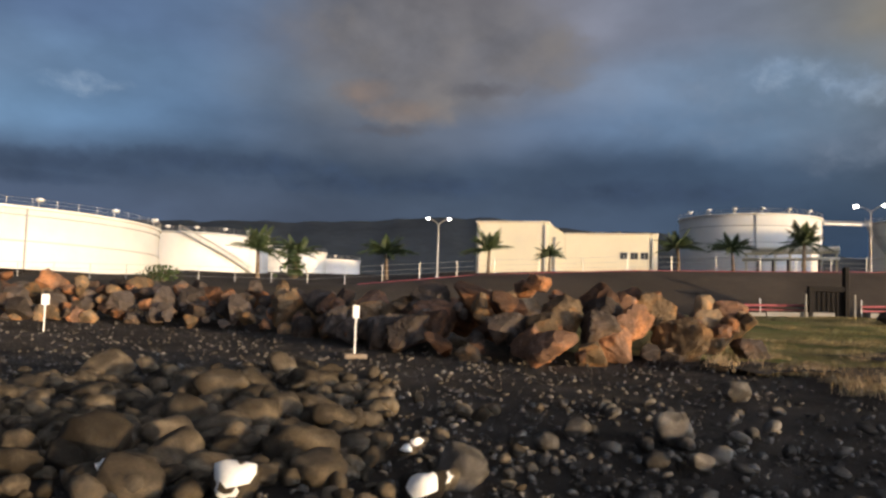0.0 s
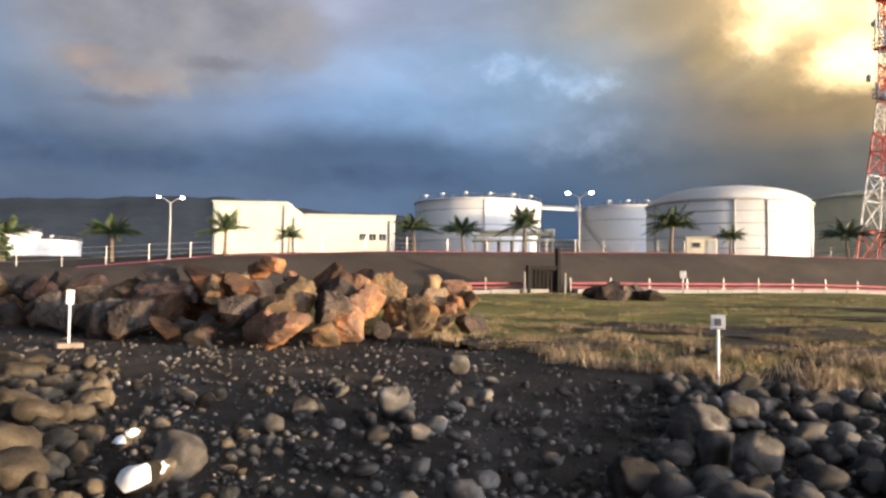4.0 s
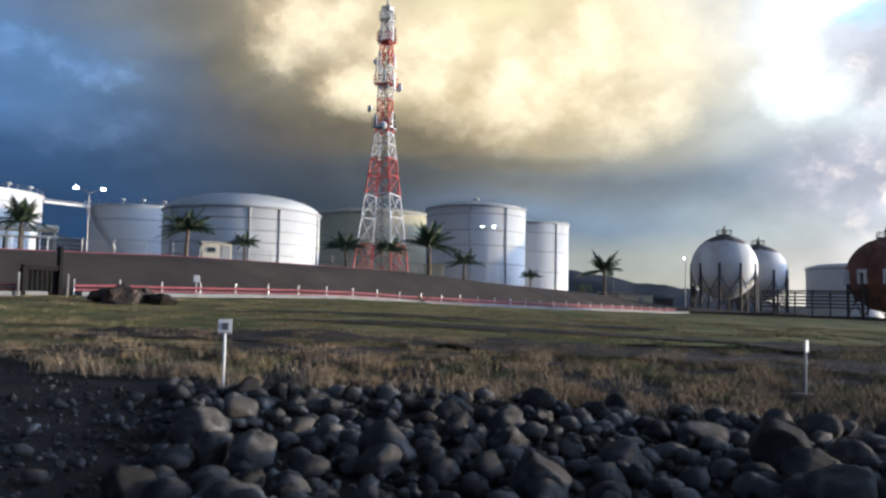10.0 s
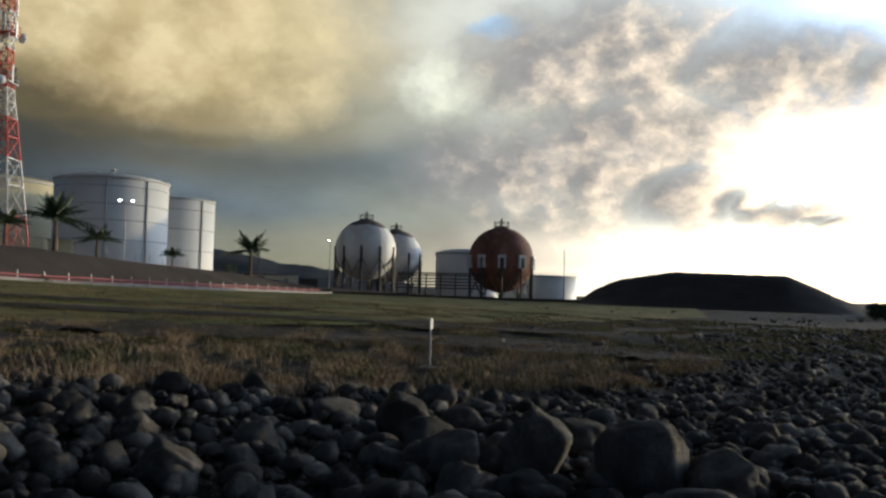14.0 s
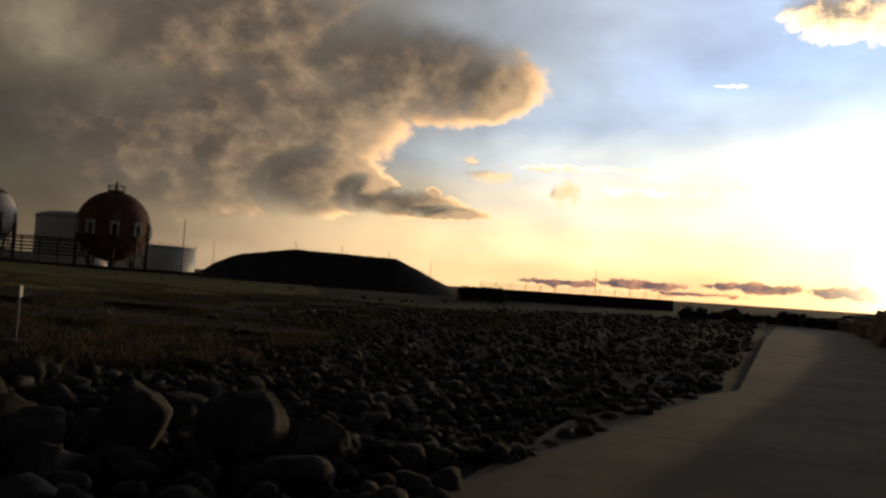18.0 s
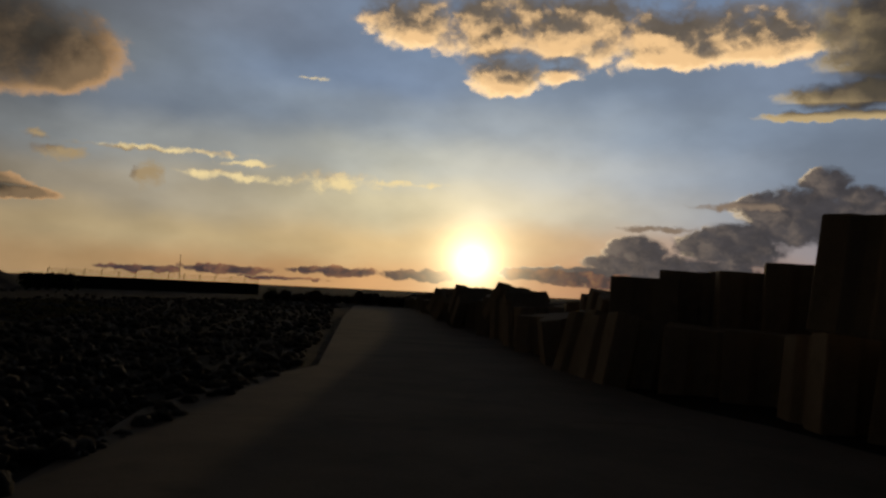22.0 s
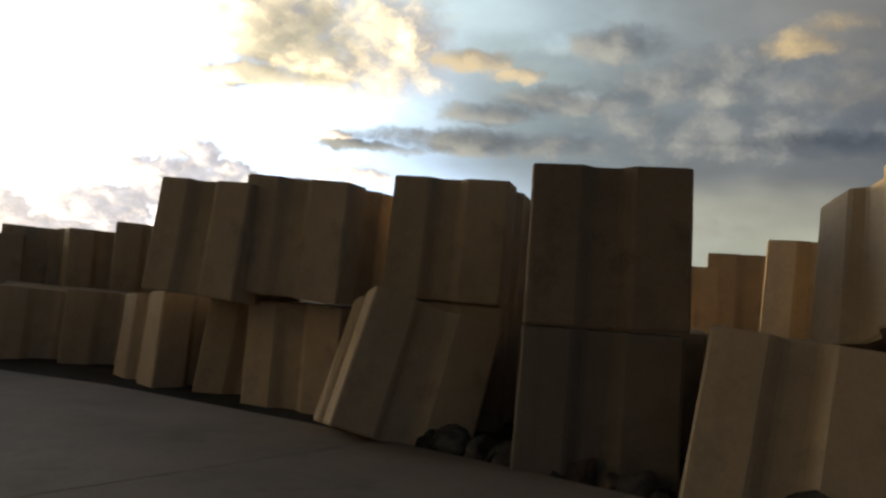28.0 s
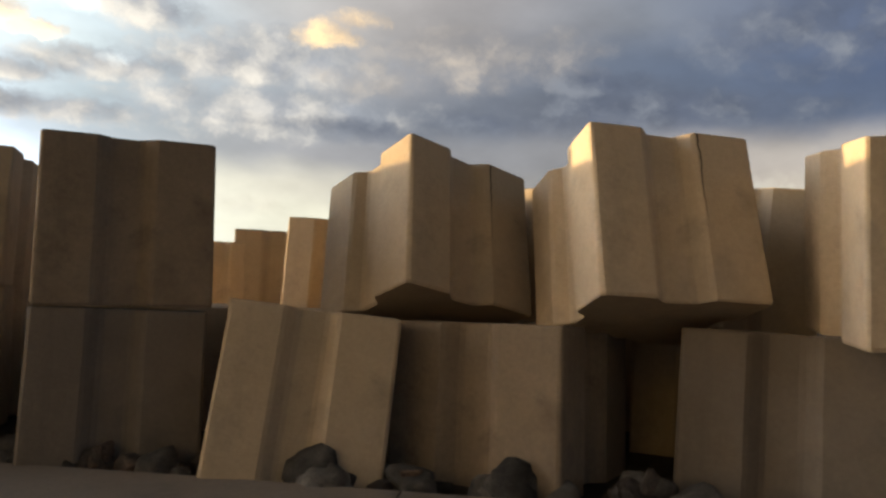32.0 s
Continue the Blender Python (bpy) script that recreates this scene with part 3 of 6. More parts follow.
M_CREAM = material("cream_tank_paint", (0.62, 0.54, 0.33), 0.6, var=0.07, scale=0.15, fine=2, bump=0.05, streak=(0.5, 0.44, 0.32))
M_SEAM = material("grey_girder_paint", (0.38, 0.38, 0.37), 0.6, var=0.15, scale=1, bump=0.1)
M_WALL = material("cream_wall_cladding", (0.72, 0.66, 0.50), 0.8, var=0.05, scale=0.3, fine=3, bump=0.05)
M_ROOF = material("pale_roof_sheet", (0.6, 0.56, 0.48), 0.6, var=0.1, scale=0.5, bump=0.1)
M_GLASS = material("dark_window_glass", (0.03, 0.035, 0.045), 0.12, var=0.05, bump=0)
M_STEEL = material("galvanised_steel", (0.42, 0.42, 0.41), 0.5, 0.7, var=0.15, scale=3, bump=0.05)
M_DARKSTEEL = material("dark_steel", (0.07, 0.06, 0.055), 0.7, 0.3, var=0.25, scale=2, bump=0.1)
# dark gate steel, near black because it also paints the opening's shade
M_STEEL_AND_SHADE = material("gate_steel_and_shade", (0.018, 0.016, 0.015), 0.9, var=0.3, scale=2, bump=0.1)
M_RED = material("red_tower_paint", (0.50, 0.065, 0.045), 0.6, var=0.2, scale=1, bump=0.05)
M_TWHITE = material("white_tower_paint", (0.72, 0.70, 0.68), 0.6, var=0.12, scale=1, bump=0.05)
M_RUST = material("rusted_sphere_plate", (0.19, 0.075, 0.046), 0.82, var=0.4, scale=0.35, fine=3, bump=0.2, second=(0.11, 0.048, 0.034), streak=(0.36, 0.21, 0.155))
M_BARK = material("palm_bark", (0.16, 0.12, 0.085), 0.95, var=0.35, scale=3, fine=20, bump=0.8)
M_FROND = material("palm_frond", (0.034, 0.056, 0.016), 0.6, var=0.4, scale=1.0, fine=8, bump=0.1, second=(0.075, 0.075, 0.024), per_piece=0.35)
M_LEAF = material("scrub_leaf", (0.045, 0.07, 0.02), 0.7, var=0.4, scale=1, bump=0, per_piece=0.4)
M_STRAW = material("dry_straw", (0.36, 0.265, 0.16), 0.9, var=0.4, scale=0.6, bump=0, per_piece=0.4, second=(0.2, 0.165, 0.085))
M_GREEN = material("green_grass", (0.16, 0.15, 0.052), 0.85, var=0.4, scale=0.5, bump=0, per_piece=0.5, second=(0.29, 0.22, 0.105), second_at=(0.42, 0.56))
M_PAINT = material("chalky_white_paint", (0.80, 0.79, 0.76), 0.8, var=0.08, scale=4, bump=0.15)
M_SIGN = material("white_sign_enamel", (0.78, 0.77, 0.74), 0.5, var=0.06, scale=4, bump=0.03)
M_SIGNBAR = material("dark_sign_ink", (0.12, 0.11, 0.12), 0.6, var=0.1, bump=0)
M_REDRAIL = material("faded_red_rail_paint", (0.30, 0.075, 0.085), 0.7, var=0.25, scale=1, bump=0.1)
M_KERB = material("whitewashed_kerb", (0.24, 0.225, 0.205), 0.85, var=0.2, scale=1, bump=0.2)
# distance haze and cloud shadow are put into this blue-grey base colour
M_HILL = material("hazed_mountain_forest", (0.030, 0.040, 0.055), 1.0, var=0.3, scale=0.004, fine=0.03, bump=0)
M_LAMP = glowing("lit_lamp_glass", (1.0, 0.93, 0.8), 6.0)


# ---------------------------------------------------------------- mesh helpers
def part(name, bm, mat, parent=None, label="", smooth=False):
    me = bpy.data.meshes.new(name)
    bm.to_mesh(me)
    bm.free()
    me.materials.append(mat)
    if smooth:
        for p in me.polygons:
            p.use_smooth = True
    ob = new(name, me)
    if parent:
        ob.parent = parent
    if label:
        ob["label"] = label
    return ob


def thing(name, label, category, m=None, group="", kind=""):
    ob = new(name)
    ob.empty_display_size = 0.2
    if m is not None:
        ob.matrix_basis = m
    return tagged(ob, label, category, group, kind)


def box(bm, x0, x1, y0, y1, z0, z1, bevel=0.0, m=None):
    r = bmesh.ops.create_cube(bm, size=1)
    vs = r["verts"]
    bmesh.ops.scale(bm, verts=vs, vec=(x1 - x0, y1 - y0, z1 - z0))
    bmesh.ops.translate(bm, verts=vs, vec=((x0 + x1) / 2, (y0 + y1) / 2, (z0 + z1) / 2))
    if m is not None:
        bmesh.ops.transform(bm, verts=vs, matrix=m)
    if bevel:
        es = list({e for v in vs for e in v.link_edges})
        bmesh.ops.bevel(bm, geom=es, offset=bevel, segments=1, affect="EDGES")
    return bm


def rod(bm, a, b, r0, r1=None, n=8, caps=True):
    a, b = Vector(a), Vector(b)
    r1 = r0 if r1 is None else r1
    q = (b - a).to_track_quat("Z", "Y").to_matrix()
    rings = []
    for p, r in ((a, r0), (b, r1)):
        rings.append([bm.verts.new(p + q @ Vector((r * math.cos(k * math.tau / n), r * math.sin(k * math.tau / n), 0))) for k in range(n)])
    for k in range(n):
        bm.faces.new((rings[0][k], rings[0][(k + 1) % n], rings[1][(k + 1) % n], rings[1][k]))
    if caps:
        bm.faces.new(rings[0][::-1])
        bm.faces.new(rings[1])
    return bm


def lathe(bm, profile, n=64):
    """A solid of revolution about z from (radius, height) pairs."""
    rings = []
    for r, z in profile:
        if r < 1e-6:
            rings.append([bm.verts.new((0, 0, z))])
        else:
            rings.append([bm.verts.new((r * math.cos(k * math.tau / n), r * math.sin(k * math.tau / n), z)) for k in range(n)])
    for a, b in zip(rings, rings[1:]):
        for k in range(n):
            k2 = (k + 1) % n
            if len(a) == 1 and len(b) > 1:
                bm.faces.new((a[0], b[k2], b[k]))
            elif len(b) == 1 and len(a) > 1:
                bm.faces.new((a[k], a[k2], b[0]))
            elif len(a) > 1:
                bm.faces.new((a[k], a[k2], b[k2], b[k]))
    return bm


def grid_mesh(name, us, vs, place, mat, label="", kind="structure", smooth=True):
    verts = [place(u, v) for u in us for v in vs]
    w = len(vs)
    faces = [(i * w + j, (i + 1) * w + j, (i + 1) * w + j + 1, i * w + j + 1) for i in range(len(us) - 1) for j in range(w - 1)]
    me = bpy.data.meshes.new(name)
    me.from_pydata(verts, [], faces)
    me.materials.append(mat)
    if smooth:
        me.polygons.foreach_set("use_smooth", [True] * len(me.polygons))
    return tagged(new(name, me), label, name.split("_")[0], kind=kind)


def lerp_table(x, table):
    if x <= table[0][0]:
        return table[0][1]
    for (a, p), (b, q) in zip(table, table[1:]):
        if x <= b:
            t = (x - a) / (b - a)
            return p + (q - p) * t
    return table[-1][1]


def top_z(d, el):
    return 1.6 + d * math.tan(radians(el))


# ---------------------------------------------------------------- ground
SLOPE = [(-180, 0.0), (-110, 0.0), (-60, 0.03), (45, 0.03), (80, 0.010), (104, 0.0), (180, 0.0)]
BANK_TOP = [(-80, 2.7), (-20, 2.7), (-6, 2.9), (3, 3.9), (14, 4.5), (21, 4.65), (40, 5.1), (66, 5.1), (83, 4.4), (108, 3.8), (137, 2.2), (170, 1.7), (260, 1.7)]
BANK_FOOT, BANK_CREST = 48.6, 58.0


def smooth01(t):
    t = min(1.0, max(0.0, t))
    return t * t * (3 - 2 * t)


def ground(x, y):
    d = math.hypot(x, y)
    az = math.degrees(math.atan2(x, y))
    z = lerp_table(az, SLOPE) * min(d, 62.0)
    if d > 4:
        z += 0.05 * noise.noise((x * 0.35, y * 0.35, 0)) * min(1, (d - 4) / 4) + 0.10 * noise.noise((x * 0.06, y * 0.06, 3)) * min(1, d / 30)
    if y > BANK_FOOT and -100 < x:
        t = smooth01((y - BANK_FOOT) / (BANK_CREST - BANK_FOOT))
        z = z + (lerp_table(x, BANK_TOP) - z) * t
        if y > BANK_CREST:
            z += 0.045 * (min(y, 170) - BANK_CREST) * smooth01((150 - x) / 60)
    return z


rings = [0.0, 1.5, 3, 4.5]
while rings[-1] < 4600:
    r = rings[-1]
    rings.append(r + (0.6 if r < 30 else 1.0 if r < 80 else 4 if r < 200 else r * 0.12))
ground_sheet = grid_mesh("ground", rings, [i * 1.5 for i in range(241)], lambda r, a: (*heading(a, r), ground(*heading(a, r)) - 0.06), M_SOIL, "dark volcanic sand and gravel ground")
# turf over the flat land before the bank
turf = grid_mesh("turf", [i * 1.0 for i in range(0, 150)], [i * 0.02 for i in range(51)],
                 lambda x, v: (lambda y: (x + 2 + 0.0, y, ground(x + 2, y) + 0.015))(max(20 - 0.42 * x, -2.0 - 0.05 * x) + 1.2 * noise.noise((x * 0.3, 7, 0)) + v * (47.2 - (max(20 - 0.42 * x, -2.0 - 0.05 * x)))), M_GRASSY, "rough dry turf with green and straw patches")
# bare strips of dark soil worn through the turf
def bare_strip(d0, az0, az1, wide, seed):
    def place(a, v):
        ends = smooth01((a - az0) / 8) * smooth01((az1 - a) / 8)
        w = wide * ends * max(0.05, 0.75 + 1.1 * noise.noise((a * 0.22, seed, 0)) + 0.4 * noise.noise((a * 1.3, seed, 2)))
        d = d0 + 1.6 * noise.noise((a * 0.07, seed, 5)) + 0.5 * noise.noise((a * 0.9, v, seed)) + (v - 0.5) * w
        x, y = heading(a, d)
        return (x, y, ground(x, y) + 0.06)
    return grid_mesh("track", [az0 + 0.5 * i for i in range(int((az1 - az0) * 2) + 1)], [k / 6 for k in range(7)], place, M_SOIL, "bare dark soil strip worn through the dry turf")


bare_strip(22.5, 24, 97, 5.0, 3)
bare_strip(17.6, 16, 58, 3.0, 7)
bare_strip(30.5, 40, 92, 3.6, 11)
bare_strip(37.5, 34, 70, 3.0, 19)
bank = grid_mesh("embankment", [-90 + 3 * i for i in range(110)], [BANK_FOOT - 0.3 + 0.5 * j for j in range(26)],
                 lambda x, y: (x, y, ground(x, y) + 0.03), M_BUND, "smooth brown sealed earth bank")


# ---------------------------------------------------------------- concrete paving
def prism(bm, pts, z0, z1):
    lo = [bm.verts.new((x, y, z0)) for x, y in pts]
    hi = [bm.verts.new((x, y, z1)) for x, y in pts]
    bm.faces.new(hi)
    bm.faces.new(lo[::-1])
    for i in range(len(pts)):
        j = (i + 1) % len(pts)
        bm.faces.new((lo[i], lo[j], hi[j], hi[i]))
    return bm


paving = thing("paving", "worn pale concrete paving of the breakwater road", "pavement", kind="structure")
pave_pts = [(-12, -0.3), (-12, 3.0), (2.0, 2.6), (5.2, 0.2), (6.5, -1.5), (8.0, -2.6), (10.0, -3.95), (11.4, -5.4), (12.6, -7.0), (14.0, -9.0), (38, -26.2), (60, -42.5),
            (54, -47), (20, -20.2), (9.7, -12.5), (7.2, -10.95), (5.4, -10.4), (2.3, -8.85), (0.3, -7.62), (-1.2, -6.66), (-3.8, -4.9)]
for k in range(-4, 17):
    # one cast bay of the road between two open joints
    bm = prism(bmesh.new(), pave_pts[::-1], -0.35, 0.0)
    along = Vector((0.84, -0.54, 0))
    for side, sgn in ((k * 4.6 + 1.0, -1), (k * 4.6 + 5.585, 1)):
        bmesh.ops.bisect_plane(bm, geom=bm.verts[:] + bm.edges[:] + bm.faces[:], plane_co=along * side, plane_no=along * sgn, clear_outer=True)
        bmesh.ops.holes_fill(bm, edges=bm.edges[:], sides=0)
    if bm.faces:
        part("slab", bm, M_PAVE, paving)
    else:
        bm.free()


# ---------------------------------------------------------------- breakwater blocks
def block_mesh(size=1.42, taper=0.975, groove=0.085, seed=0):
    """A grooved concrete cube: each side has a shallow trapezoid groove down its middle, the edges are rubbed."""
    rnd = random.Random(seed)
    h, c = size / 2, 0.03
    side = [(-h + c, -h), (-0.19 * size, -h), (-0.165 * size, -h + groove * size * 0.2), (-0.115 * size, -h + groove * size * 0.85), (-0.085 * size, -h + groove * size), (0.05 * size, -h + groove * size), (0.08 * size, -h + groove * size * 0.85), (0.13 * size, -h + groove * size * 0.2), (0.155 * size, -h), (h - c, -h), (h - c * 0.35, -h + c * 0.35)]
    pts = []
    for k in range(4):
        a = k * math.pi / 2
        pts += [(x * math.cos(a) - y * math.sin(a), x * math.sin(a) + y * math.cos(a)) for x, y in side]
    bm = bmesh.new()
    rings = []
    for z, s in ((0, 0.982), (0.025, 1.0), (size * 0.35, 1 - (1 - taper) * 0.35), (size * 0.7, 1 - (1 - taper) * 0.7), (size - 0.028, taper), (size - 0.006, taper - 0.008), (size, taper - 0.03)):
        rings.append([bm.verts.new((x * s + rnd.uniform(-1, 1) * 0.004, y * s + rnd.uniform(-1, 1) * 0.004, z + rnd.uniform(-1, 1) * 0.004)) for x, y in pts])
    n = len(pts)
    for a, b in zip(rings, rings[1:]):
        for k in range(n):
            bm.faces.new((a[k], a[(k + 1) % n], b[(k + 1) % n], b[k]))
    bm.faces.new(rings[0][::-1])
    bm.faces.new(rings[-1])
    me = bpy.data.meshes.new("breakwater_block")
    bm.to_mesh(me)
    bm.free()
    me.materials.append(M_BLOCK)
    return me


BLOCK_MESHES = [block_mesh(seed=k) for k in range(4)]


def block(x, y, z, yaw, tx=0, ty=0, label="grooved cast concrete breakwater cube", s=1.0):
    ob = new("breakwater_block", BLOCK_MESHES[int(abs(x * 7 + y * 3)) % 4])
    r = Euler((0, 0, radians(yaw))).to_matrix().to_4x4() @ Euler((0, radians(ty), 0)).to_matrix().to_4x4() @ Euler((radians(tx), 0, 0)).to_matrix().to_4x4()
    ob.matrix_basis = Matrix.Translation((x, y, z)) @ r @ Matrix.Diagonal((s, s, s, 1))
    return tagged(ob, label, "concrete block", "breakwater blocks")


LOWER = "grooved cast concrete cube in the lower course of the breakwater"
UPPER = "grooved cast concrete cube stacked on the lower course"
LEAN = "grooved cast concrete cube leaning against its neighbour"
block(5.02, -11.78, -0.28, -132, -5.0, 5.6, LOWER)
block(3.66, -11.41, -0.33, -183.3, -6.7, 3.7, LEAN)
block(1.41, -8.73, -0.12, -161.4, -8.1, 15.8, LEAN)
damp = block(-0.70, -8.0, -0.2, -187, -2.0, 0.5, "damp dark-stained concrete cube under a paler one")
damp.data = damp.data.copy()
damp.data.materials[0] = M_DAMP_AND_SHADE
block(-2.09, -6.95, -0.19, -203.2, -9, 5.1, LEAN)
low_brown = block(-3.80, -6.30, -0.37, -237, -2.0, -1.5, "concrete cube in the lower course, toned brown for shade", 1.12)
brown = block(-5.68, -5.05, -0.4, -228, -3, 0.9, "concrete cube low in the breakwater, toned dark for shade", 1.15)
block(3.89, -10.34, 1.2, -198.5, -4.4, 3.2, UPPER)
block(2.7, -10.25, 1.3, -194.0, 0.0, 3.6, UPPER)
block(0.88, -10.15, 1.36, -190.5, -1.5, 1.6, UPPER)
block(-0.15, -11.35, 1.22, -184, 0, 0, UPPER)
tall_brown = block(-0.69, -8.08, 1.25, -182.0, -1.2, -0.4, "concrete cube square on a damp one, toned brown for shade")
# shade is put into the colour of these three cubes
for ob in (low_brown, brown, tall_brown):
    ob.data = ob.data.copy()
    ob.data.materials[0] = M_DAMP_AND_SHADE if ob is brown else M_BLOCK_SHADED
cracked = [block(-3.23, -6.98, 1.22, -170.0, -17.5, 11.0, "cracked grooved concrete cube tilted on its neighbours"), block(-4.51, -5.41, 1.30, -193.5, -17.0, 1.2, "cracked grooved concrete cube leaning on its neighbours")]
for k, ob in enumerate(cracked):
    # a fine crack down the face beside the groove
    wander = random.Random(70 + k)
    bm, ladder = bmesh.new(), []
    for i in range(15):
        z = 1.405 - i * 0.055
        x, w = 0.232 + wander.uniform(-0.008, 0.008), 0.007 * (1 - i / 16)
        y = -0.71 * (1 - 0.025 * z / 1.42) - 0.003
        ladder.append((bm.verts.new((x - w, y, z)), bm.verts.new((x + w, y, z))))
    for (a, b), (c, d) in zip(ladder, ladder[1:]):
        bm.faces.new((a, c, d, b))
    part("crack", bm, M_CRACK, ob, "dark hairline crack")
block(-5.9, -3.9, 1.29, -304.9, 2.9, 3.7, UPPER)



# ---------------------------------------------------------------- storage tanks
def tank(az, d, r, z_top, label, mat=M_WHITE, dome=0.0, rings_at=(), lamps=0, stair=None, verticals=(), rail=True, lip=True):
    """A welded cylindrical fuel tank: shell, roof, wind girders, rim rail, lamps, stair."""
    x, y = heading(az, d)
    z0 = ground(x, y) - 0.4
    h = z_top - z0
    t = thing("storage_tank", label, "storage tank", pose(x, y, z0), "fuel tanks")
    bm = lathe(bmesh.new(), [(r, 0), (r, h), (r - 0.12, h), (r - 0.12, h - 0.1)], 96)
    part("shell", bm, mat, t, smooth=True)
    prof = [(r - 0.05, h - 0.06)] + [((r - 0.05) * math.cos(k * math.pi / 16), h - 0.06 + dome * math.sin(k * math.pi / 16)) for k in range(1, 9)]
    prof[-1] = (0, h - 0.06 + dome)
    part("roof", lathe(bmesh.new(), prof, 96), mat, t, smooth=True)
    for f in rings_at:
        part("wind_girder", lathe(bmesh.new(), [(r, h * f - 0.06), (r + 0.1, h * f - 0.035), (r + 0.1, h * f + 0.035), (r, h * f + 0.06)], 96), M_SEAM, t)
    if lip:
        part("rim", lathe(bmesh.new(), [(r, h - 0.25), (r + 0.25, h - 0.2), (r + 0.25, h + 0.02), (r - 0.1, h + 0.03)], 96), M_SEAM if dome else mat, t)
    if rail:
        bm = bmesh.new()
        m = max(24, int(r * 2.6))
        for k in range(m):
            a = k * math.tau / m
            rod(bm, ((r + 0.1) * math.cos(a), (r + 0.1) * math.sin(a), h), ((r + 0.1) * math.cos(a), (r + 0.1) * math.sin(a), h + 0.8), 0.025, n=4)
        for hh in (0.45, 0.8):
            for k in range(m):
                a, b = k * math.tau / m, (k + 1) * math.tau / m
                rod(bm, ((r + 0.1) * math.cos(a), (r + 0.1) * math.sin(a), h + hh), ((r + 0.1) * math.cos(b), (r + 0.1) * math.sin(b), h + hh), 0.016, n=4, caps=False)
        part("railing", bm, M_STEEL, t)
    facing = math.atan2(-y, -x)
    for k in range(lamps):
        a = facing + (k - (lamps - 1) / 2) * 0.36
        bm = bmesh.new()
        rod(bm, ((r + 0.1) * math.cos(a), (r + 0.1) * math.sin(a), h), ((r + 0.1) * math.cos(a), (r + 0.1) * math.sin(a), h + 0.7), 0.05, n=5)
        lamp = part("rim_lamp", bm, M_STEEL, t)
        bm = bmesh.new()
        bmesh.ops.create_icosphere(bm, subdivisions=2, radius=0.34, matrix=Matrix.Translation(((r + 0.25) * math.cos(a), (r + 0.25) * math.sin(a), h + 0.75)) @ Matrix.Diagonal((1.3, 1.3, 0.6, 1)))
        part("lamp_glass", bm, M_PAINT, lamp, "pale lamp housing")
    for a_off in verticals:
        a = facing + a_off
        bm = bmesh.new()
        rod(bm, ((r + 0.1) * math.cos(a), (r + 0.1) * math.sin(a), 0), ((r + 0.1) * math.cos(a), (r + 0.1) * math.sin(a), h), 0.11, n=6)
        part("downpipe", bm, M_SEAM, t)
    if stair:
        a0, a1 = facing + stair[0], facing + stair[1]
        st = part("stair", bmesh.new(), M_STEEL, t, "grey spiral access stair")
        bm = bmesh.new()
        n = 36
        for k in range(n):
            a, b = a0 + (a1 - a0) * k / n, a0 + (a1 - a0) * (k + 1) / n
            z, zb = h * (1 - k / n), h * (1 - (k + 1) / n)
            for rr in (r + 0.15, r + 0.95):
                rod(bm, (rr * math.cos(a), rr * math.sin(a), z), (rr * math.cos(b), rr * math.sin(b), zb), 0.07, n=4, caps=False)
                rod(bm, (rr * math.cos(a), rr * math.sin(a), z + 0.95), (rr * math.cos(b), rr * math.sin(b), zb + 0.95), 0.05, n=4, caps=False)
            rod(bm, ((r + 0.15) * math.cos(a), (r + 0.15) * math.sin(a), z), ((r + 0.95) * math.cos(a), (r + 0.95) * math.sin(a), z), 0.06, n=4)
            rod(bm, ((r + 0.95) * math.cos(a), (r + 0.95) * math.sin(a), z), ((r + 0.95) * math.cos(a), (r + 0.95) * math.sin(a), z + 0.95), 0.035, n=4, caps=False)
        me = st.data
        bm.to_mesh(me)
        bm.free()
    return t


tank(327.5, 112, 25.5, top_z(90, 5.35), "huge sunlit white fuel tank with a railed rim", rings_at=(0.45, 0.86), lamps=7, verticals=(0.32, -0.55))
tank(343.0, 150, 12.6, top_z(140, 4.42), "sunlit white fuel tank with a slanting stair", dome=0.5, lamps=5, stair=(-0.2, 0.75))
tank(349.0, 185, 9.0, top_z(178, 3.55), "distant sunlit white fuel tank", lamps=3)
tank(352.0, 200, 7.5, top_z(193, 3.05), "low distant sunlit white fuel tank", lamps=2)
tank(20.73, 150, 11.6, top_z(147, 6.35), "white fuel tank with grey girder lines", rings_at=(0.25, 0.52, 0.8), lamps=6, verticals=(0.1,))
tank(31.2, 165, 9.7, top_z(162, 5.95), "pale grey fuel tank with a diagonal stair", rings_at=(0.4, 0.75), lamps=3, stair=(-1.25, -0.2), verticals=(-1.3,))
tank(37.7, 120, 11.0, top_z(118, 6.05), "broad white fuel tank with a domed roof", dome=2.7, rings_at=(0.2, 0.4, 0.6, 0.8), verticals=(0.08, 0.45, 1.2, -1.0), rail=False)
tank(46.9, 160, 12.6, top_z(157, 6.1), "weathered cream fuel tank behind the tower", M_CREAM, dome=1.6, rings_at=(0.35, 0.7))
tank(53.98, 130, 7.95, top_z(129, 6.75), "tall white fuel tank with a low domed roof", dome=1.1, rings_at=(0.3, 0.52, 0.7, 0.9), lamps=1, verticals=(0.62, -0.1))
tank(57.6, 150, 7.6, top_z(149, 5.75), "pale grey fuel tank beside a taller one", dome=0.5, rings_at=(0.36, 0.62, 0.86), verticals=(0.75,))
tank(78.2, 205, 8.4, top_z(203, 2.8), "white fuel tank with a conical roof beyond the spheres", dome=1.4)
tank(82.9, 225, 11.2, top_z(222, 1.35), "low pale fuel tank beyond the spheres", dome=0.4)


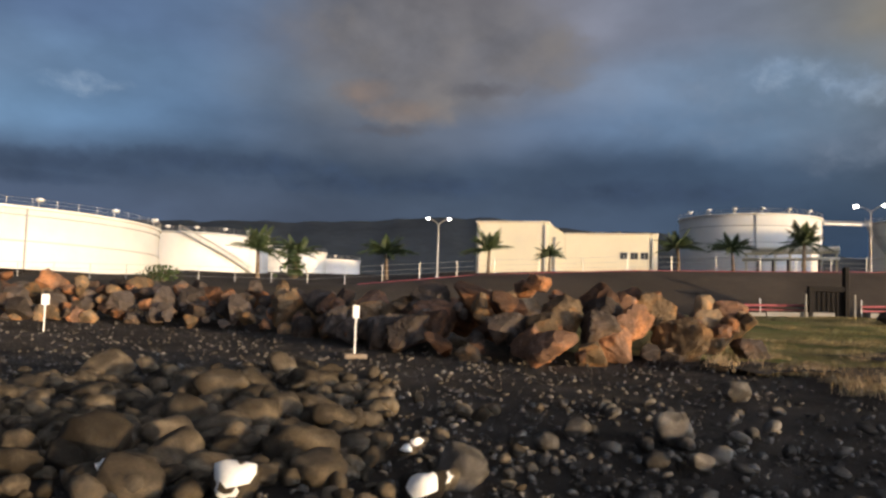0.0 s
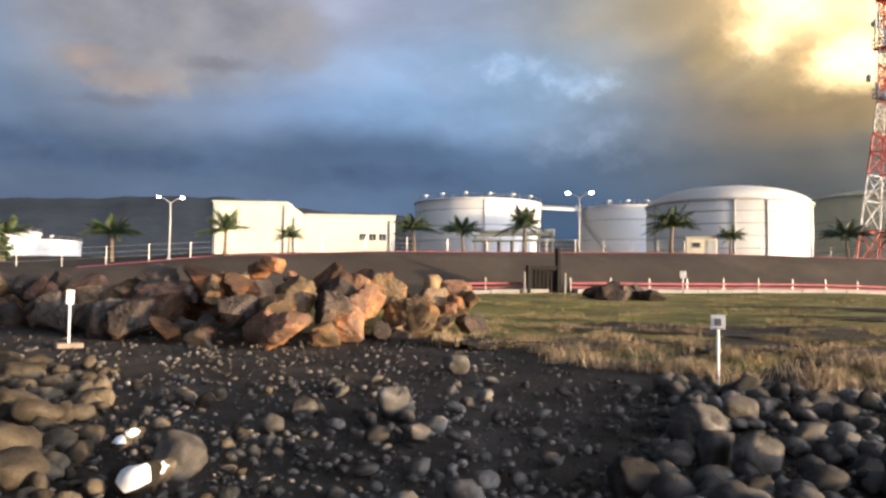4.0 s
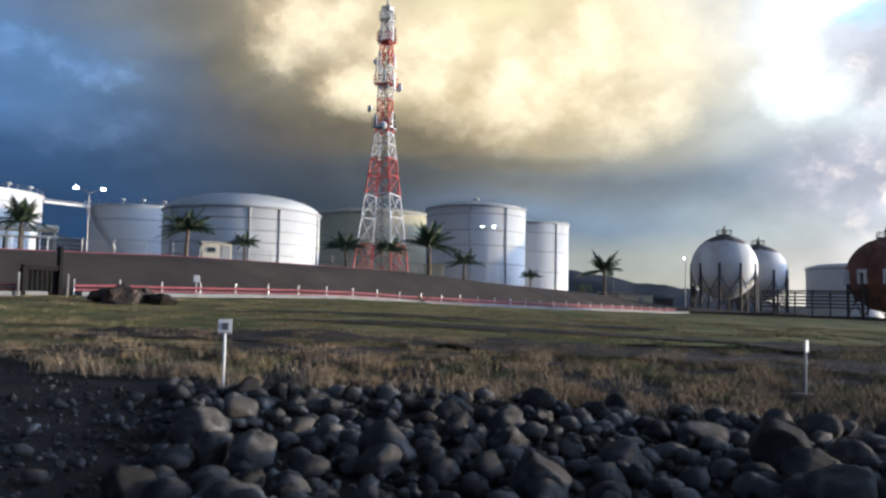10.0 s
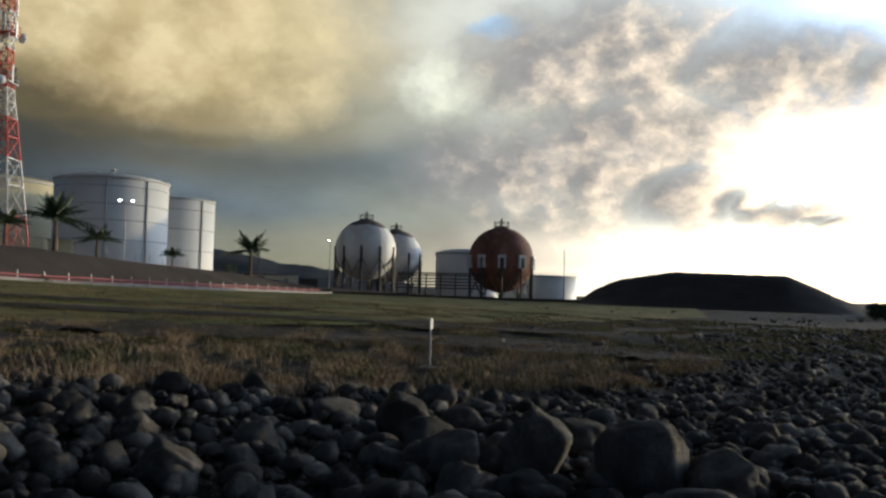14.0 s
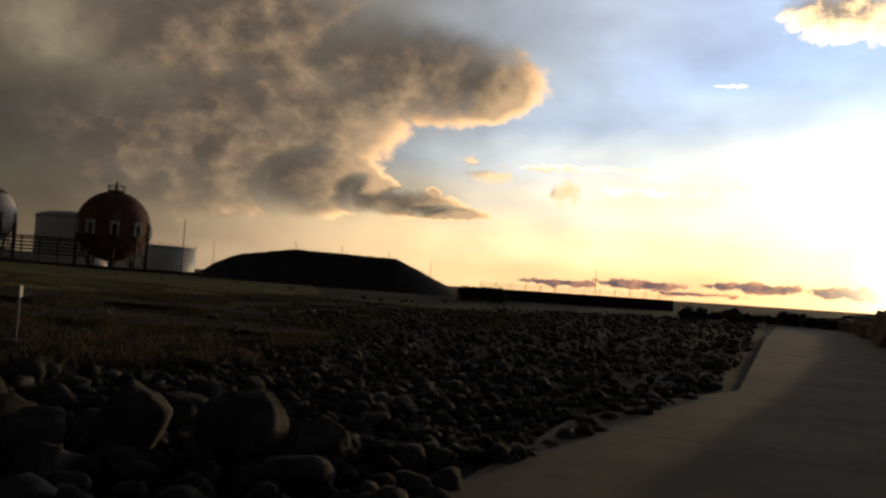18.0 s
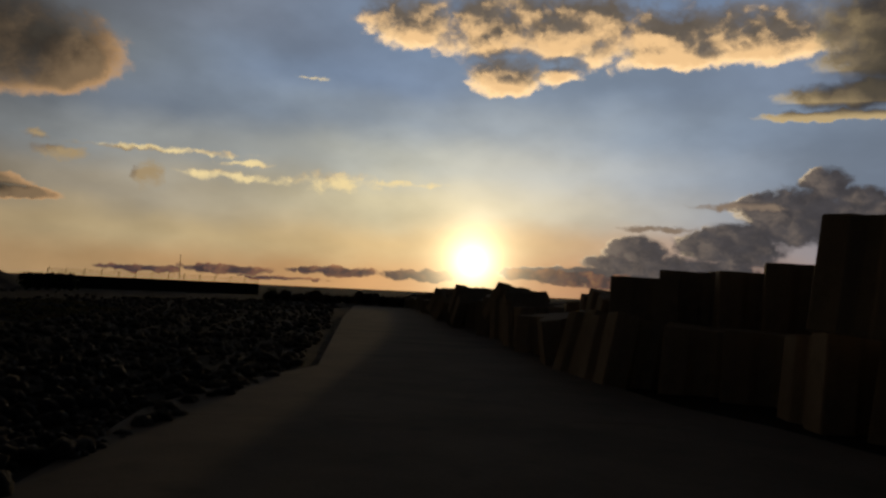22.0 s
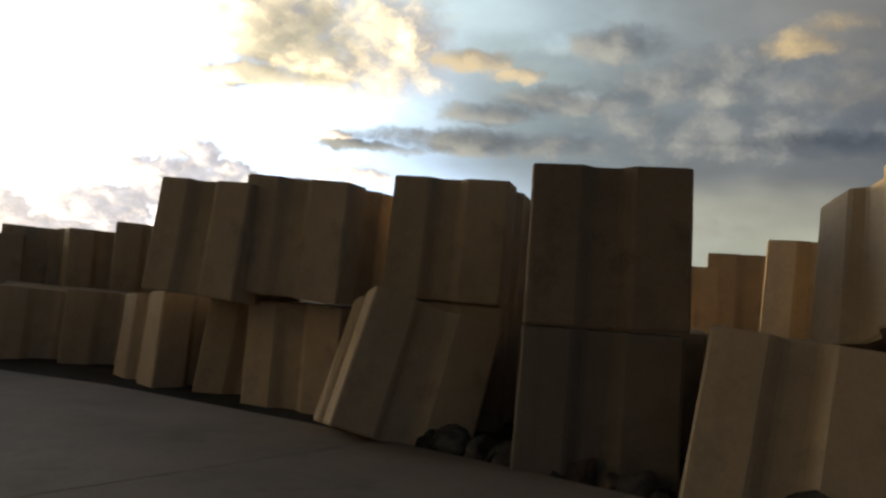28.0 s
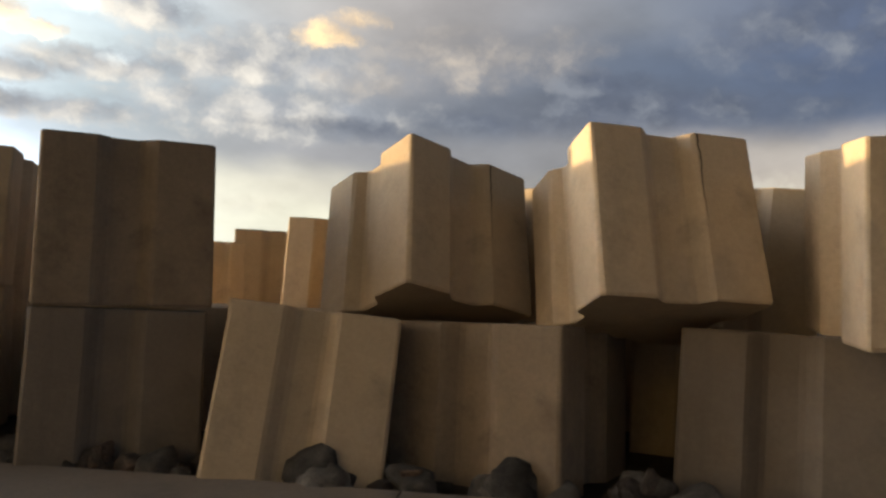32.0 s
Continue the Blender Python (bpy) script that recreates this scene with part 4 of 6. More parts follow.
# ---------------------------------------------------------------- gas spheres
def gas_sphere(az, d, r, zc, mat, label, legs=10, rusty=False):
    x, y = heading(az, d)
    z0 = ground(x, y) - 0.2
    c = zc - z0
    t = thing("gas_sphere", label, "gas sphere", pose(x, y, z0), "gas spheres")
    bm = bmesh.new()
    bmesh.ops.create_uvsphere(bm, u_segments=64, v_segments=40, radius=r, matrix=Matrix.Translation((0, 0, c)))
    part("vessel", bm, mat, t, smooth=True)
    # weathered upper cap with a drooping edge
    if not rusty:
        bm = bmesh.new()
        seg = 72
        rows = []
        for j in range(12):
            ring = []
            for i in range(seg):
                a = i * math.tau / seg
                low = 41 + 11 * noise.noise((math.cos(a) * 1.6, math.sin(a) * 1.6, zc)) + 4 * noise.noise((math.cos(a) * 6, math.sin(a) * 6, zc))
                th = radians(low * (1 - j / 11.5))
                ring.append(bm.verts.new(((r + 0.03) * math.sin(th) * math.cos(a), (r + 0.03) * math.sin(th) * math.sin(a), c + (r + 0.03) * math.cos(th))))
            rows.append(ring)
        for lo, hi in zip(rows, rows[1:]):
            for i in range(seg):
                bm.faces.new((lo[i], lo[(i + 1) % seg], hi[(i + 1) % seg], hi[i]))
        bm.faces.new(rows[-1])
        part("cap", bm, M_RUSTCAP, t, "dark weathered crown", smooth=True)
    for k in range(legs):
        a = k * math.tau / legs + 0.2
        ca, sa = math.cos(a), math.sin(a)
        leg = part("leg", rod(bmesh.new(), ((r - 0.05) * ca, (r - 0.05) * sa, 0), ((r - 0.05) * ca, (r - 0.05) * sa, c + 0.6), 0.22 if rusty else 0.26, n=10), M_DARKSTEEL, t)
        if rusty:
            # two splayed plates under a cross plate
            bm = bmesh.new()
            turned = Matrix.Rotation(a, 4, "Z") @ Matrix.Translation((r + 0.05, 0, 0))
            box(bm, -0.3, 0.36, -0.78, 0.78, c + 0.2, c + 0.72, 0.04, turned)
            for sy in (-1, 1):
                box(bm, -0.3, 0.34, -0.17, 0.17, c - 1.7, c + 0.25, 0.04, turned @ Matrix.Translation((0, sy * 0.56, 0)))
            part("leg_head", bm, M_TWHITE, leg, "white-painted leg head")
        b = a + math.tau / legs
        bm = bmesh.new()
        rod(bm, ((r - 0.05) * ca, (r - 0.05) * sa, 0.5), ((r - 0.05) * math.cos(b), (r - 0.05) * math.sin(b), c - 1.6), 0.09, n=5)
        rod(bm, ((r - 0.05) * math.cos(b), (r - 0.05) * math.sin(b), 0.5), ((r - 0.05) * ca, (r - 0.05) * sa, c - 1.6), 0.09, n=5)
        part("brace", bm, M_DARKSTEEL, t)
    bm = lathe(bmesh.new(), [(1.5, c + r - 0.1), (1.5, c + r + 0.12), (0, c + r + 0.12)], 24)
    plat = part("platform", bm, M_DARKSTEEL, t)
    bm = bmesh.new()
    for k in range(12):
        a, b = k * math.tau / 12, (k + 1) * math.tau / 12
        rod(bm, (1.45 * math.cos(a), 1.45 * math.sin(a), c + r + 0.1), (1.45 * math.cos(a), 1.45 * math.sin(a), c + r + 1.0), 0.05, n=4)
        rod(bm, (1.45 * math.cos(a), 1.45 * math.sin(a), c + r + 1.0), (1.45 * math.cos(b), 1.45 * math.sin(b), c + r + 1.0), 0.05, n=4)
    part("guard_rail", bm, M_DARKSTEEL, plat)
    for px, hh in ((-0.6, 1.5), (0.3, 1.9), (0.8, 1.3)):
        part("vent_pipe", rod(bmesh.new(), (px, 0, c + r), (px, 0, c + r + hh), 0.13, n=8), M_DARKSTEEL, plat)
    return t


M_RUSTCAP = material("sooty_grey_paint", (0.13, 0.10, 0.085), 0.85, var=0.35, scale=0.4, fine=3, bump=0.1, second=(0.22, 0.18, 0.15))
M_DINGY = material("rust_streaked_white_paint", (0.76, 0.74, 0.70), 0.6, var=0.08, scale=0.25, fine=2, bump=0.05, second=(0.66, 0.62, 0.57), streak=(0.46, 0.36, 0.29))
gas_sphere(70.88, 170, 6.35, 10.2, M_DINGY, "white gas sphere with a sooty crown on dark legs")
gas_sphere(73.0, 196, 6.35, 10.2, M_DINGY, "white gas sphere with a sooty crown half behind another")
gas_sphere(80.46, 157, 6.3, 8.25, M_RUST, "rust-brown gas sphere with white leg tops", rusty=True)


# ---------------------------------------------------------------- warehouse
def warehouse():
    d = 105.0
    def at(az, dd):
        return Vector((*heading(az, dd), 0))
    a, b, c = at(2.4, d), at(8.66, d - 1.0), at(14.9, d - 2.0)
    gz = min(ground(a.x, a.y), ground(c.x, c.y)) - 0.6
    ux = (c - a).normalized()
    ang = math.degrees(math.atan2(ux.y, ux.x))
    t = thing("warehouse", "low cream sheet-clad warehouse with two roof heights", "warehouse", pose(a.x, a.y, gz, 0, 0, ang))
    L1, L2 = (b - a).length, (c - a).length
    H1, H2 = top_z(d, 5.98) - gz, top_z(d, 5.2) - gz
    tall = part("tall_wall", box(bmesh.new(), 0, L1 - 2.2, 0, 14, 0, H1, 0.03), M_WALL, t)
    # sloping shoulder between the two heights
    bm = bmesh.new()
    v = [bm.verts.new(p) for p in ((L1 - 2.19, 0.02, 0), (L1, 0.02, 0), (L1, 0.02, H2), (L1 - 2.19, 0.02, H1), (L1 - 2.19, 14, 0), (L1, 14, 0), (L1, 14, H2), (L1 - 2.19, 14, H1))]
    for f in ((0, 1, 2, 3), (7, 6, 5, 4), (3, 2, 6, 7), (0, 4, 5, 1), (1, 5, 6, 2), (0, 3, 7, 4)):
        bm.faces.new([v[i] for i in f])
    part("shoulder_wall", bm, M_WALL, t)
    part("low_wall", box(bmesh.new(), L1 + 0.01, L2, 0, 13, 0, H2, 0.03), M_WALL, t)
    part("roof_edge", box(bmesh.new(), -0.15, L1 - 2.1, -0.2, 14.2, H1 + 0.005, H1 + 0.18, 0.02), M_ROOF, t)
    part("roof_edge", box(bmesh.new(), L1 + 0.02, L2 + 0.15, -0.2, 13.2, H2 + 0.005, H2 + 0.16, 0.02), M_ROOF, t)
    for k in range(3):
        x0 = L1 + (L2 - L1) * 0.60 + k * 1.25
        w = part("window", box(bmesh.new(), x0, x0 + 0.95, -0.06, 0.05, H2 - 3.1, H2 - 2.2, 0.01), M_SEAM, t)
        part("pane", box(bmesh.new(), x0 + 0.07, x0 + 0.44, -0.08, -0.062, H2 - 3.03, H2 - 2.27), M_GLASS, w)
        part("pane", box(bmesh.new(), x0 + 0.51, x0 + 0.88, -0.08, -0.062, H2 - 3.03, H2 - 2.27), M_GLASS, w)
    for x0, hh in ((0.35, H1 - 0.3), (L1 - 2.6, H1 - 0.3), (L1 - 1.3, H2 - 0.4), (L2 - 0.6, H2 - 0.5)):
        part("downpipe", rod(bmesh.new(), (x0, -0.12, 0.3), (x0, -0.12, hh), 0.1, n=8), M_SEAM, t)
    bm = bmesh.new()
    for k in range(int(L2 / 1.1)):
        hh = H1 if k * 1.1 < L1 - 2.4 else H2
        if abs(k * 1.1 - (L1 - 1.1)) > 1.2:
            box(bm, k * 1.1 + 0.2, k * 1.1 + 0.24, -0.02, 0.01, 0.2, hh - 0.1)
    part("cladding_rib", bm, M_WALL, t)


warehouse()


# ---------------------------------------------------------------- telecom tower
def tower():
    d = 105.0
    x, y = heading(47.32, d)
    z0 = ground(x, y) - 0.2
    H = top_z(d, 20.6) - z0
    t = thing("telecom_tower", "red and white banded lattice telecom tower with antennas", "telecom tower", pose(x, y, z0, 0, 0, 18))
    def half(z):
        f = z / H
        return 2.75 - 1.95 * min(1, f / 0.55) if f < 0.55 else 0.8 - 0.25 * (f - 0.55) / 0.45
    levels = [0.0]
    while levels[-1] < H * 0.985:
        levels.append(min(H * 0.99, levels[-1] + max(1.5, half(levels[-1]) * 1.5)))
    bands = [(0, 0.06, 0), (0.06, 0.30, 1), (0.30, 0.44, 0), (0.44, 0.52, 1), (0.52, 0.66, 0), (0.66, 0.76, 1), (0.76, 0.84, 0), (0.84, 1.1, 1)]
    for za, zb in zip(levels, levels[1:]):
        f = (za + zb) / 2 / H
        white = [w for a, b, w in bands if a <= f < b][0]
        mat = M_TWHITE if white else M_RED
        ha, hb = half(za), half(zb)
        cs = [(-1, -1), (1, -1), (1, 1), (-1, 1)]
        bay = part("lattice_bay", bmesh.new(), mat, t)
        bm = bmesh.new()
        for k in range(4):
            p, q = cs[k], cs[(k + 1) % 4]
            rod(bm, (p[0] * ha, p[1] * ha, za), (p[0] * hb, p[1] * hb, zb), 0.11 if f < 0.5 else 0.085, n=6)
            rod(bm, (p[0] * ha, p[1] * ha, za), (q[0] * hb, q[1] * hb, zb), 0.055, n=5)
            rod(bm, (q[0] * ha, q[1] * ha, za), (p[0] * hb, p[1] * hb, zb), 0.055, n=5)
            rod(bm, (p[0] * hb, p[1] * hb, zb), (q[0] * hb, q[1] * hb, zb), 0.07, n=5)
        bm.to_mesh(bay.data)
        bm.free()
    bm = bmesh.new()
    for k in range(int(H * 0.8 / 0.5)):
        box(bm, -0.3, 0.3, -0.05, 0.05, 0.5 + k * 0.5, 0.56 + k * 0.5)
    for sx in (-0.3, 0.3):
        rod(bm, (sx, 0, 0), (sx, 0, H * 0.82), 0.05, n=5)
    part("cable_ladder", bm, M_DARKSTEEL, t)
    for f, w in ((0.54, 1.25), (0.70, 1.2), (0.86, 1.0), (0.94, 0.8)):
        z = f * H
        bm = bmesh.new()
        box(bm, -w, w, -w, w, z - 0.06, z + 0.06)
        deck = part("platform", bm, M_RED if f in (0.70, 0.86) else M_STEEL, t)
        bm = bmesh.new()
        for k in range(4):
            a = k * math.pi / 2
            for zz in (0.5, 1.0):
                rod(bm, (w * math.cos(a) - w * math.sin(a), w * math.sin(a) + w * math.cos(a), z + zz), (w * math.cos(a) + w * math.sin(a), w * math.sin(a) - w * math.cos(a), z + zz), 0.04, n=4)
            rod(bm, (w * math.cos(a) - w * math.sin(a), w * math.sin(a) + w * math.cos(a), z), (w * math.cos(a) - w * math.sin(a), w * math.sin(a) + w * math.cos(a), z + 1.0), 0.04, n=4)
        part("guard_rail", bm, M_RED if f in (0.70, 0.86) else M_STEEL, deck)
    rnd = random.Random(5)
    for f, rad in ((0.56, 1.3), (0.72, 1.35), (0.78, 1.3), (0.88, 1.1)):
        for k in range(5):
            a = k * math.tau / 5 + rnd.random()
            px, py, z = rad * math.cos(a), rad * math.sin(a), f * H + rnd.uniform(-0.4, 0.4)
            an = part("panel_antenna", box(bmesh.new(), -0.14, 0.14, -0.07, 0.07, -1.0, 1.0, 0.03, pose(px, py, z, 0, 0, math.degrees(a) + 90)), rnd.choice((M_TWHITE, M_DARKSTEEL, M_STEEL)), t)
            part("mount", rod(bmesh.new(), (px * 0.5, py * 0.5, z), (px, py, z), 0.05, n=5), M_STEEL, an)
    for f, a, s in ((0.535, 200, 0.55), (0.705, -20, 0.6), (0.60, 150, 0.45), (0.80, 60, 0.4)):
        px, py, z = (1.7 + s) * math.cos(radians(a)), (1.7 + s) * math.sin(radians(a)), f * H
        bm = lathe(bmesh.new(), [(0, -0.1), (s * 0.6, 0.0), (s, 0.22), (s, 0.35), (0, 0.4)], 20)
        bmesh.ops.transform(bm, matrix=pose(px, py, z, 90, 0, a + 90), verts=bm.verts)
        di = part("dish_antenna", bm, M_TWHITE, t, smooth=True)
        part("mount", rod(bmesh.new(), (0.5 * math.cos(radians(a)), 0.5 * math.sin(radians(a)), z), (px, py, z), 0.06, n=5), M_STEEL, di)
    part("whip_antenna", rod(bmesh.new(), (0.1, 0, H * 0.95), (0.1, 0, H * 1.085), 0.06, 0.02, n=6), M_TWHITE, t)
    part("mast_top", rod(bmesh.new(), (0, 0, H * 0.9), (0, 0, H * 1.03), 0.16, n=8), M_SEAM, t)
    part("footing", box(bmesh.new(), -3.4, 3.4, -3.4, 3.4, -0.4, 0.3, 0.05), M_REDRAIL, t, "red-painted concrete footing")


tower()


# ---------------------------------------------------------------- palms
def palm_meshes(seed):
    rnd = random.Random(seed)
    trunk = bmesh.new()
    pts = []
    lean = rnd.uniform(-0.25, 0.25)
    for k in range(11):
        f = k / 10
        pts.append((lean * f * f, rnd.uniform(-0.01, 0.01), f, 0.075 - 0.03 * f + (0.03 if k == 0 else 0) + (0.006 if k % 2 else 0)))
    prev = None
    for x, y, z, r in pts:
        ring = [trunk.verts.new((x + r * math.cos(a * math.tau / 8), y + r * math.sin(a * math.tau / 8), z)) for a in range(8)]
        if prev:
            for a in range(8):
                trunk.faces.new((prev[a], prev[(a + 1) % 8], ring[(a + 1) % 8], ring[a]))
        prev = ring
    trunk.faces.new(prev)
    fronds = []
    for k in range(26):
        bm = bmesh.new()
        a = k * 2.399 + rnd.uniform(-0.2, 0.2)
        up = rnd.uniform(0.1, 1.45)
        L = rnd.uniform(0.85, 1.3)
        n = 18
        ca, sa = math.cos(a), math.sin(a)
        spine = []
        for i in range(n + 1):
            f = i / n
            out = L * (f * math.cos(up) + 0.1 * f) if up < 1.2 else L * 0.45 * f
            zz = L * (math.sin(up) * f - (0.24 + 0.22 * math.cos(up)) * f * f)
            spine.append(Vector((lean + ca * out, sa * out, 1.0 + zz)))
        for i in range(n):
            f = i / n
            w = 0.21 * L * math.sin(math.pi * min(1, 0.12 + f * 0.95)) + 0.01
            p, q = spine[i], spine[i + 1]
            side = Vector((-sa, ca, 0))
            for s in (-1, 1):
                drop = Vector((0, 0, -w * rnd.uniform(0.45, 0.95)))
                mid = p.lerp(q, 0.45)
                tip = mid + side * s * w * rnd.uniform(0.8, 1.1) + (q - p) * rnd.uniform(0.8, 1.7) + drop
                v = [bm.verts.new(c) for c in (p, q, mid + side * s * w * 0.45 + (q - p) * 0.55 + drop * 0.3, tip)]
                bm.faces.new((v[0], v[1], v[2]))
                bm.faces.new((v[0], v[2], v[3]))
        for i in range(n):
            rod(bm, spine[i], spine[i + 1], 0.014 * (1 - i / n) + 0.004, n=4, caps=False)
        fronds.append(bm)
    return trunk, fronds


PALMS = []
for k in range(3):
    tr, fr = palm_meshes(40 + k)
    p = thing("palm_tree", "young coconut palm with drooping fronds on the bank", "palm tree", pose(0, 0, -900), "palms along the bank")
    part("trunk", tr, M_BARK, p)
    crown = part("crown", bmesh.new(), M_FROND, p)
    for bm in fr:
        part("frond", bm, M_FROND, crown)
    PALMS.append(p)


def palm(k, az, d, el_base, el_mid, turn, used=[]):
    """Stands a palm: trunk from the ground to el_mid, where the fronds spring."""
    x, y = heading(az, d)
    z = ground(x, y) - 0.05
    h = top_z(d, el_mid) - z
    src = PALMS[k]
    m = pose(x, y, z, 0, 0, turn)
    if k in used:
        ob = copy_thing(src, m)
    else:
        ob, _ = src, used.append(k)
        ob.matrix_basis = m
    ob.scale = (h * 1.02, h * 1.02, h)
    return ob


for k, az, d, mid, turn in ((0, 347.2, 92, 3.5, 20), (1, 349.8, 98, 3.4, 120), (1, 356.1, 90, 3.6, 70), (0, 3.3, 80, 4.1, 200), (2, 7.55, 80, 3.75, 40),
                            (1, 16.3, 78, 4.45, 300), (2, 19.8, 78, 4.3, 150), (0, 24.1, 76, 4.65, 90), (2, 34.1, 74, 4.7, 10), (1, 37.9, 80, 3.85, 220),
                            (2, 44.9, 88, 3.85, 130), (1, 47.9, 88, 3.75, 60), (0, 50.75, 92, 4.1, 310), (2, 53.2, 98, 3.0, 30), (0, 63.0, 125, 2.55, 170),
                            (1, 57.9, 112, 2.1, 10)):
    palm(k, az, d, 0, mid, turn)


# ---------------------------------------------------------------- mountains
def ridge(name, table, d, depth, label):
    azs = [table[0][0] + i * 0.5 for i in range(int((table[-1][0] - table[0][0]) / 0.5) + 1)]
    def place(a, v):
        el = lerp_table(a, table)
        el += 0.22 * noise.fractal((a * 0.5, 2, 0), 1.0, 2.0, 4)
        f = math.sin(v * math.pi / 2) if v <= 1 else 1
        dd = d + depth * v
        z = (top_z(d + depth, el) - 2) * v ** 0.8 + 25 * noise.noise((a * 0.7, v * 4, 1)) * v * (1 - v)
        return (*heading(a, dd), z)
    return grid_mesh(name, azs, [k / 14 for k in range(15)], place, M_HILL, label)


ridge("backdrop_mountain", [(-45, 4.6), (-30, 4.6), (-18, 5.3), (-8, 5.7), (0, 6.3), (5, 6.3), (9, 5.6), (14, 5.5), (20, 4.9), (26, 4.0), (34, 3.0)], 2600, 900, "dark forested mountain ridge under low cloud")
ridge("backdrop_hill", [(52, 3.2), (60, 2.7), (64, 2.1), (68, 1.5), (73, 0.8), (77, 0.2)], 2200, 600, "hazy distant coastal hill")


# ---------------------------------------------------------------- stones
def rock_mesh(name, seed, mat, angular, sub=2, round_at=0.5):
    rnd = random.Random(seed)
    bm = bmesh.new()
    bmesh.ops.create_icosphere(bm, subdivisions=sub, radius=1)
    off = Vector((rnd.uniform(0, 99), rnd.uniform(0, 99), rnd.uniform(0, 99)))
    planes = []
    for _ in range(15 if angular else 10):
        nrm = Vector((rnd.gauss(0, 1), rnd.gauss(0, 1), rnd.gauss(0, 1))).normalized()
        planes.append((nrm, rnd.uniform(0.40, 0.76) if angular else rnd.uniform(round_at, 0.88)))
    for v in bm.verts:
        p = v.co.normalized()
        r = 1 + (0.3 if angular else 0.3) * noise.noise(p * 1.1 + off) + (0.10 if angular else 0.05) * noise.noise(p * 3 + off)
        for nrm, lim in planes:
            c = p.dot(nrm)
            if c * r > lim:
                r = lim / c + (0.02 if angular else 0.05) * (c * r - lim)
        r += (0.05 if angular else 0.045) * noise.noise(p * 2.7 + off) + (0.045 if angular else 0.026) * noise.noise(p * 6 + off) + (0.025 if angular else 0.010) * noise.noise(p * 14 + off)
        v.co = p * r
    me = bpy.data.meshes.new(name)
    bm.to_mesh(me)
    bm.free()
    me.materials.append(mat)
    if not angular:
        for q in me.polygons:
            q.use_smooth = True
    return me


BOULDERS = [rock_mesh("boulder", 100 + k, (M_RED_ROCK, M_DARK_ROCK, M_TAN_ROCK)[k % 3], True, 4) for k in range(12)]
BROWNS = [rock_mesh("cobble", 240 + k, M_BROWN, False, 3) for k in range(8)]
COBBLES = [rock_mesh("cobble", 200 + k, M_BASALT, False, 3) for k in range(8)]
ROUNDED = [rock_mesh("boulder", 260 + k, M_BASALT, False, 4, 0.72) for k in range(6)]
PEBBLES = [rock_mesh("pebble", 300 + k, M_BASALT, False, 1) for k in range(6)]


def stone(name, me, x, y, z, r, rnd, label, category, group, flat=0.75):
    ob = new(name, me)
    s = (r * rnd.uniform(0.85, 1.25), r * rnd.uniform(0.8, 1.1), r * rnd.uniform(flat - 0.12, flat + 0.2))
    ob.matrix_basis = Matrix.Translation((x, y, z)) @ Euler((rnd.uniform(-0.4, 0.4), rnd.uniform(-0.4, 0.4), rnd.uniform(0, 6.28))).to_matrix().to_4x4() @ Matrix.Diagonal((*s, 1))
    return tagged(ob, label, category, group)


# pile of quarry rock: foot of its front face by heading and distance, and the height of its crest
PILE_FRONT = [(318, 30), (334, 28.5), (338, 28), (349, 24.4), (355, 20.5), (360, 18.6), (367.7, 16.7), (376, 18.2), (381.6, 21.2)]
PILE_CREST = [(318, 1.4), (332, 1.35), (344.6, 1.45), (352, 1.1), (356.7, 0.95), (361.8, 2.0), (367.4, 2.55), (371, 1.9), (373.6, 1.35), (378.8, 1.75), (381, 0.9), (382.5, 0.0)]
rnd = random.Random(11)
a = 318.0
while a < 382:
    d0 = lerp_table(a, PILE_FRONT)
    big = 355 < a < 374
    step = math.degrees((0.78 if big else 0.72) / d0)
    crest = top_z(d0 + 2.6, lerp_table(a, PILE_CREST))
    z0 = ground(*heading(a, d0))
    hgt = max(0.5, crest - z0)
    rows = 4 if hgt > 1.2 else 3
    for k in range(rows + 2):
        f = min(k, rows - 1) / (rows - 1)
        back = 0 if k < rows else (k - rows + 1) * 1.1
        aa = a + rnd.uniform(-0.5, 0.5) * step
        r = (0.30 + 0.52 * rnd.random() ** 1.5) * (1.2 if big else 1.0)
        if k == 0:
            r *= rnd.uniform(0.6, 1.1)
        dd = d0 + f * 2.4 + back + rnd.uniform(-0.2, 0.2)
        x, y = heading(aa, dd)
        zz = z0 + r * 0.45 + f * (hgt - r * 1.25) + rnd.uniform(-0.12, 0.12) - 0.25 * (back > 0)
        red = (aa > 357 and rnd.random() < 0.55) or rnd.random() < 0.3
        me = BOULDERS[rnd.choice((0, 2, 3, 6, 8, 9, 11) if red else (1, 4, 7, 10, 1, 4, 5))]
        stone("boulder", me, x, y, zz, r, rnd, "rust-red angular quarry boulder in the pile" if red else "dark brown angular quarry boulder in the pile", "boulder", "quarry boulder pile", 0.85)
    for _ in range(4):
        # smaller rocks wedged in the gaps
        f, r = rnd.random(), rnd.uniform(0.15, 0.33)
        x, y = heading(a + rnd.uniform(-1, 1) * step, d0 + f * 2.3 - 0.15)
        stone("rock", BOULDERS[rnd.randrange(12)], x, y, z0 + r * 0.5 + f * (hgt - 0.55), r, rnd, "small broken quarry rock wedged in the pile", "rock", "quarry boulder pile", 0.85)
    a += step

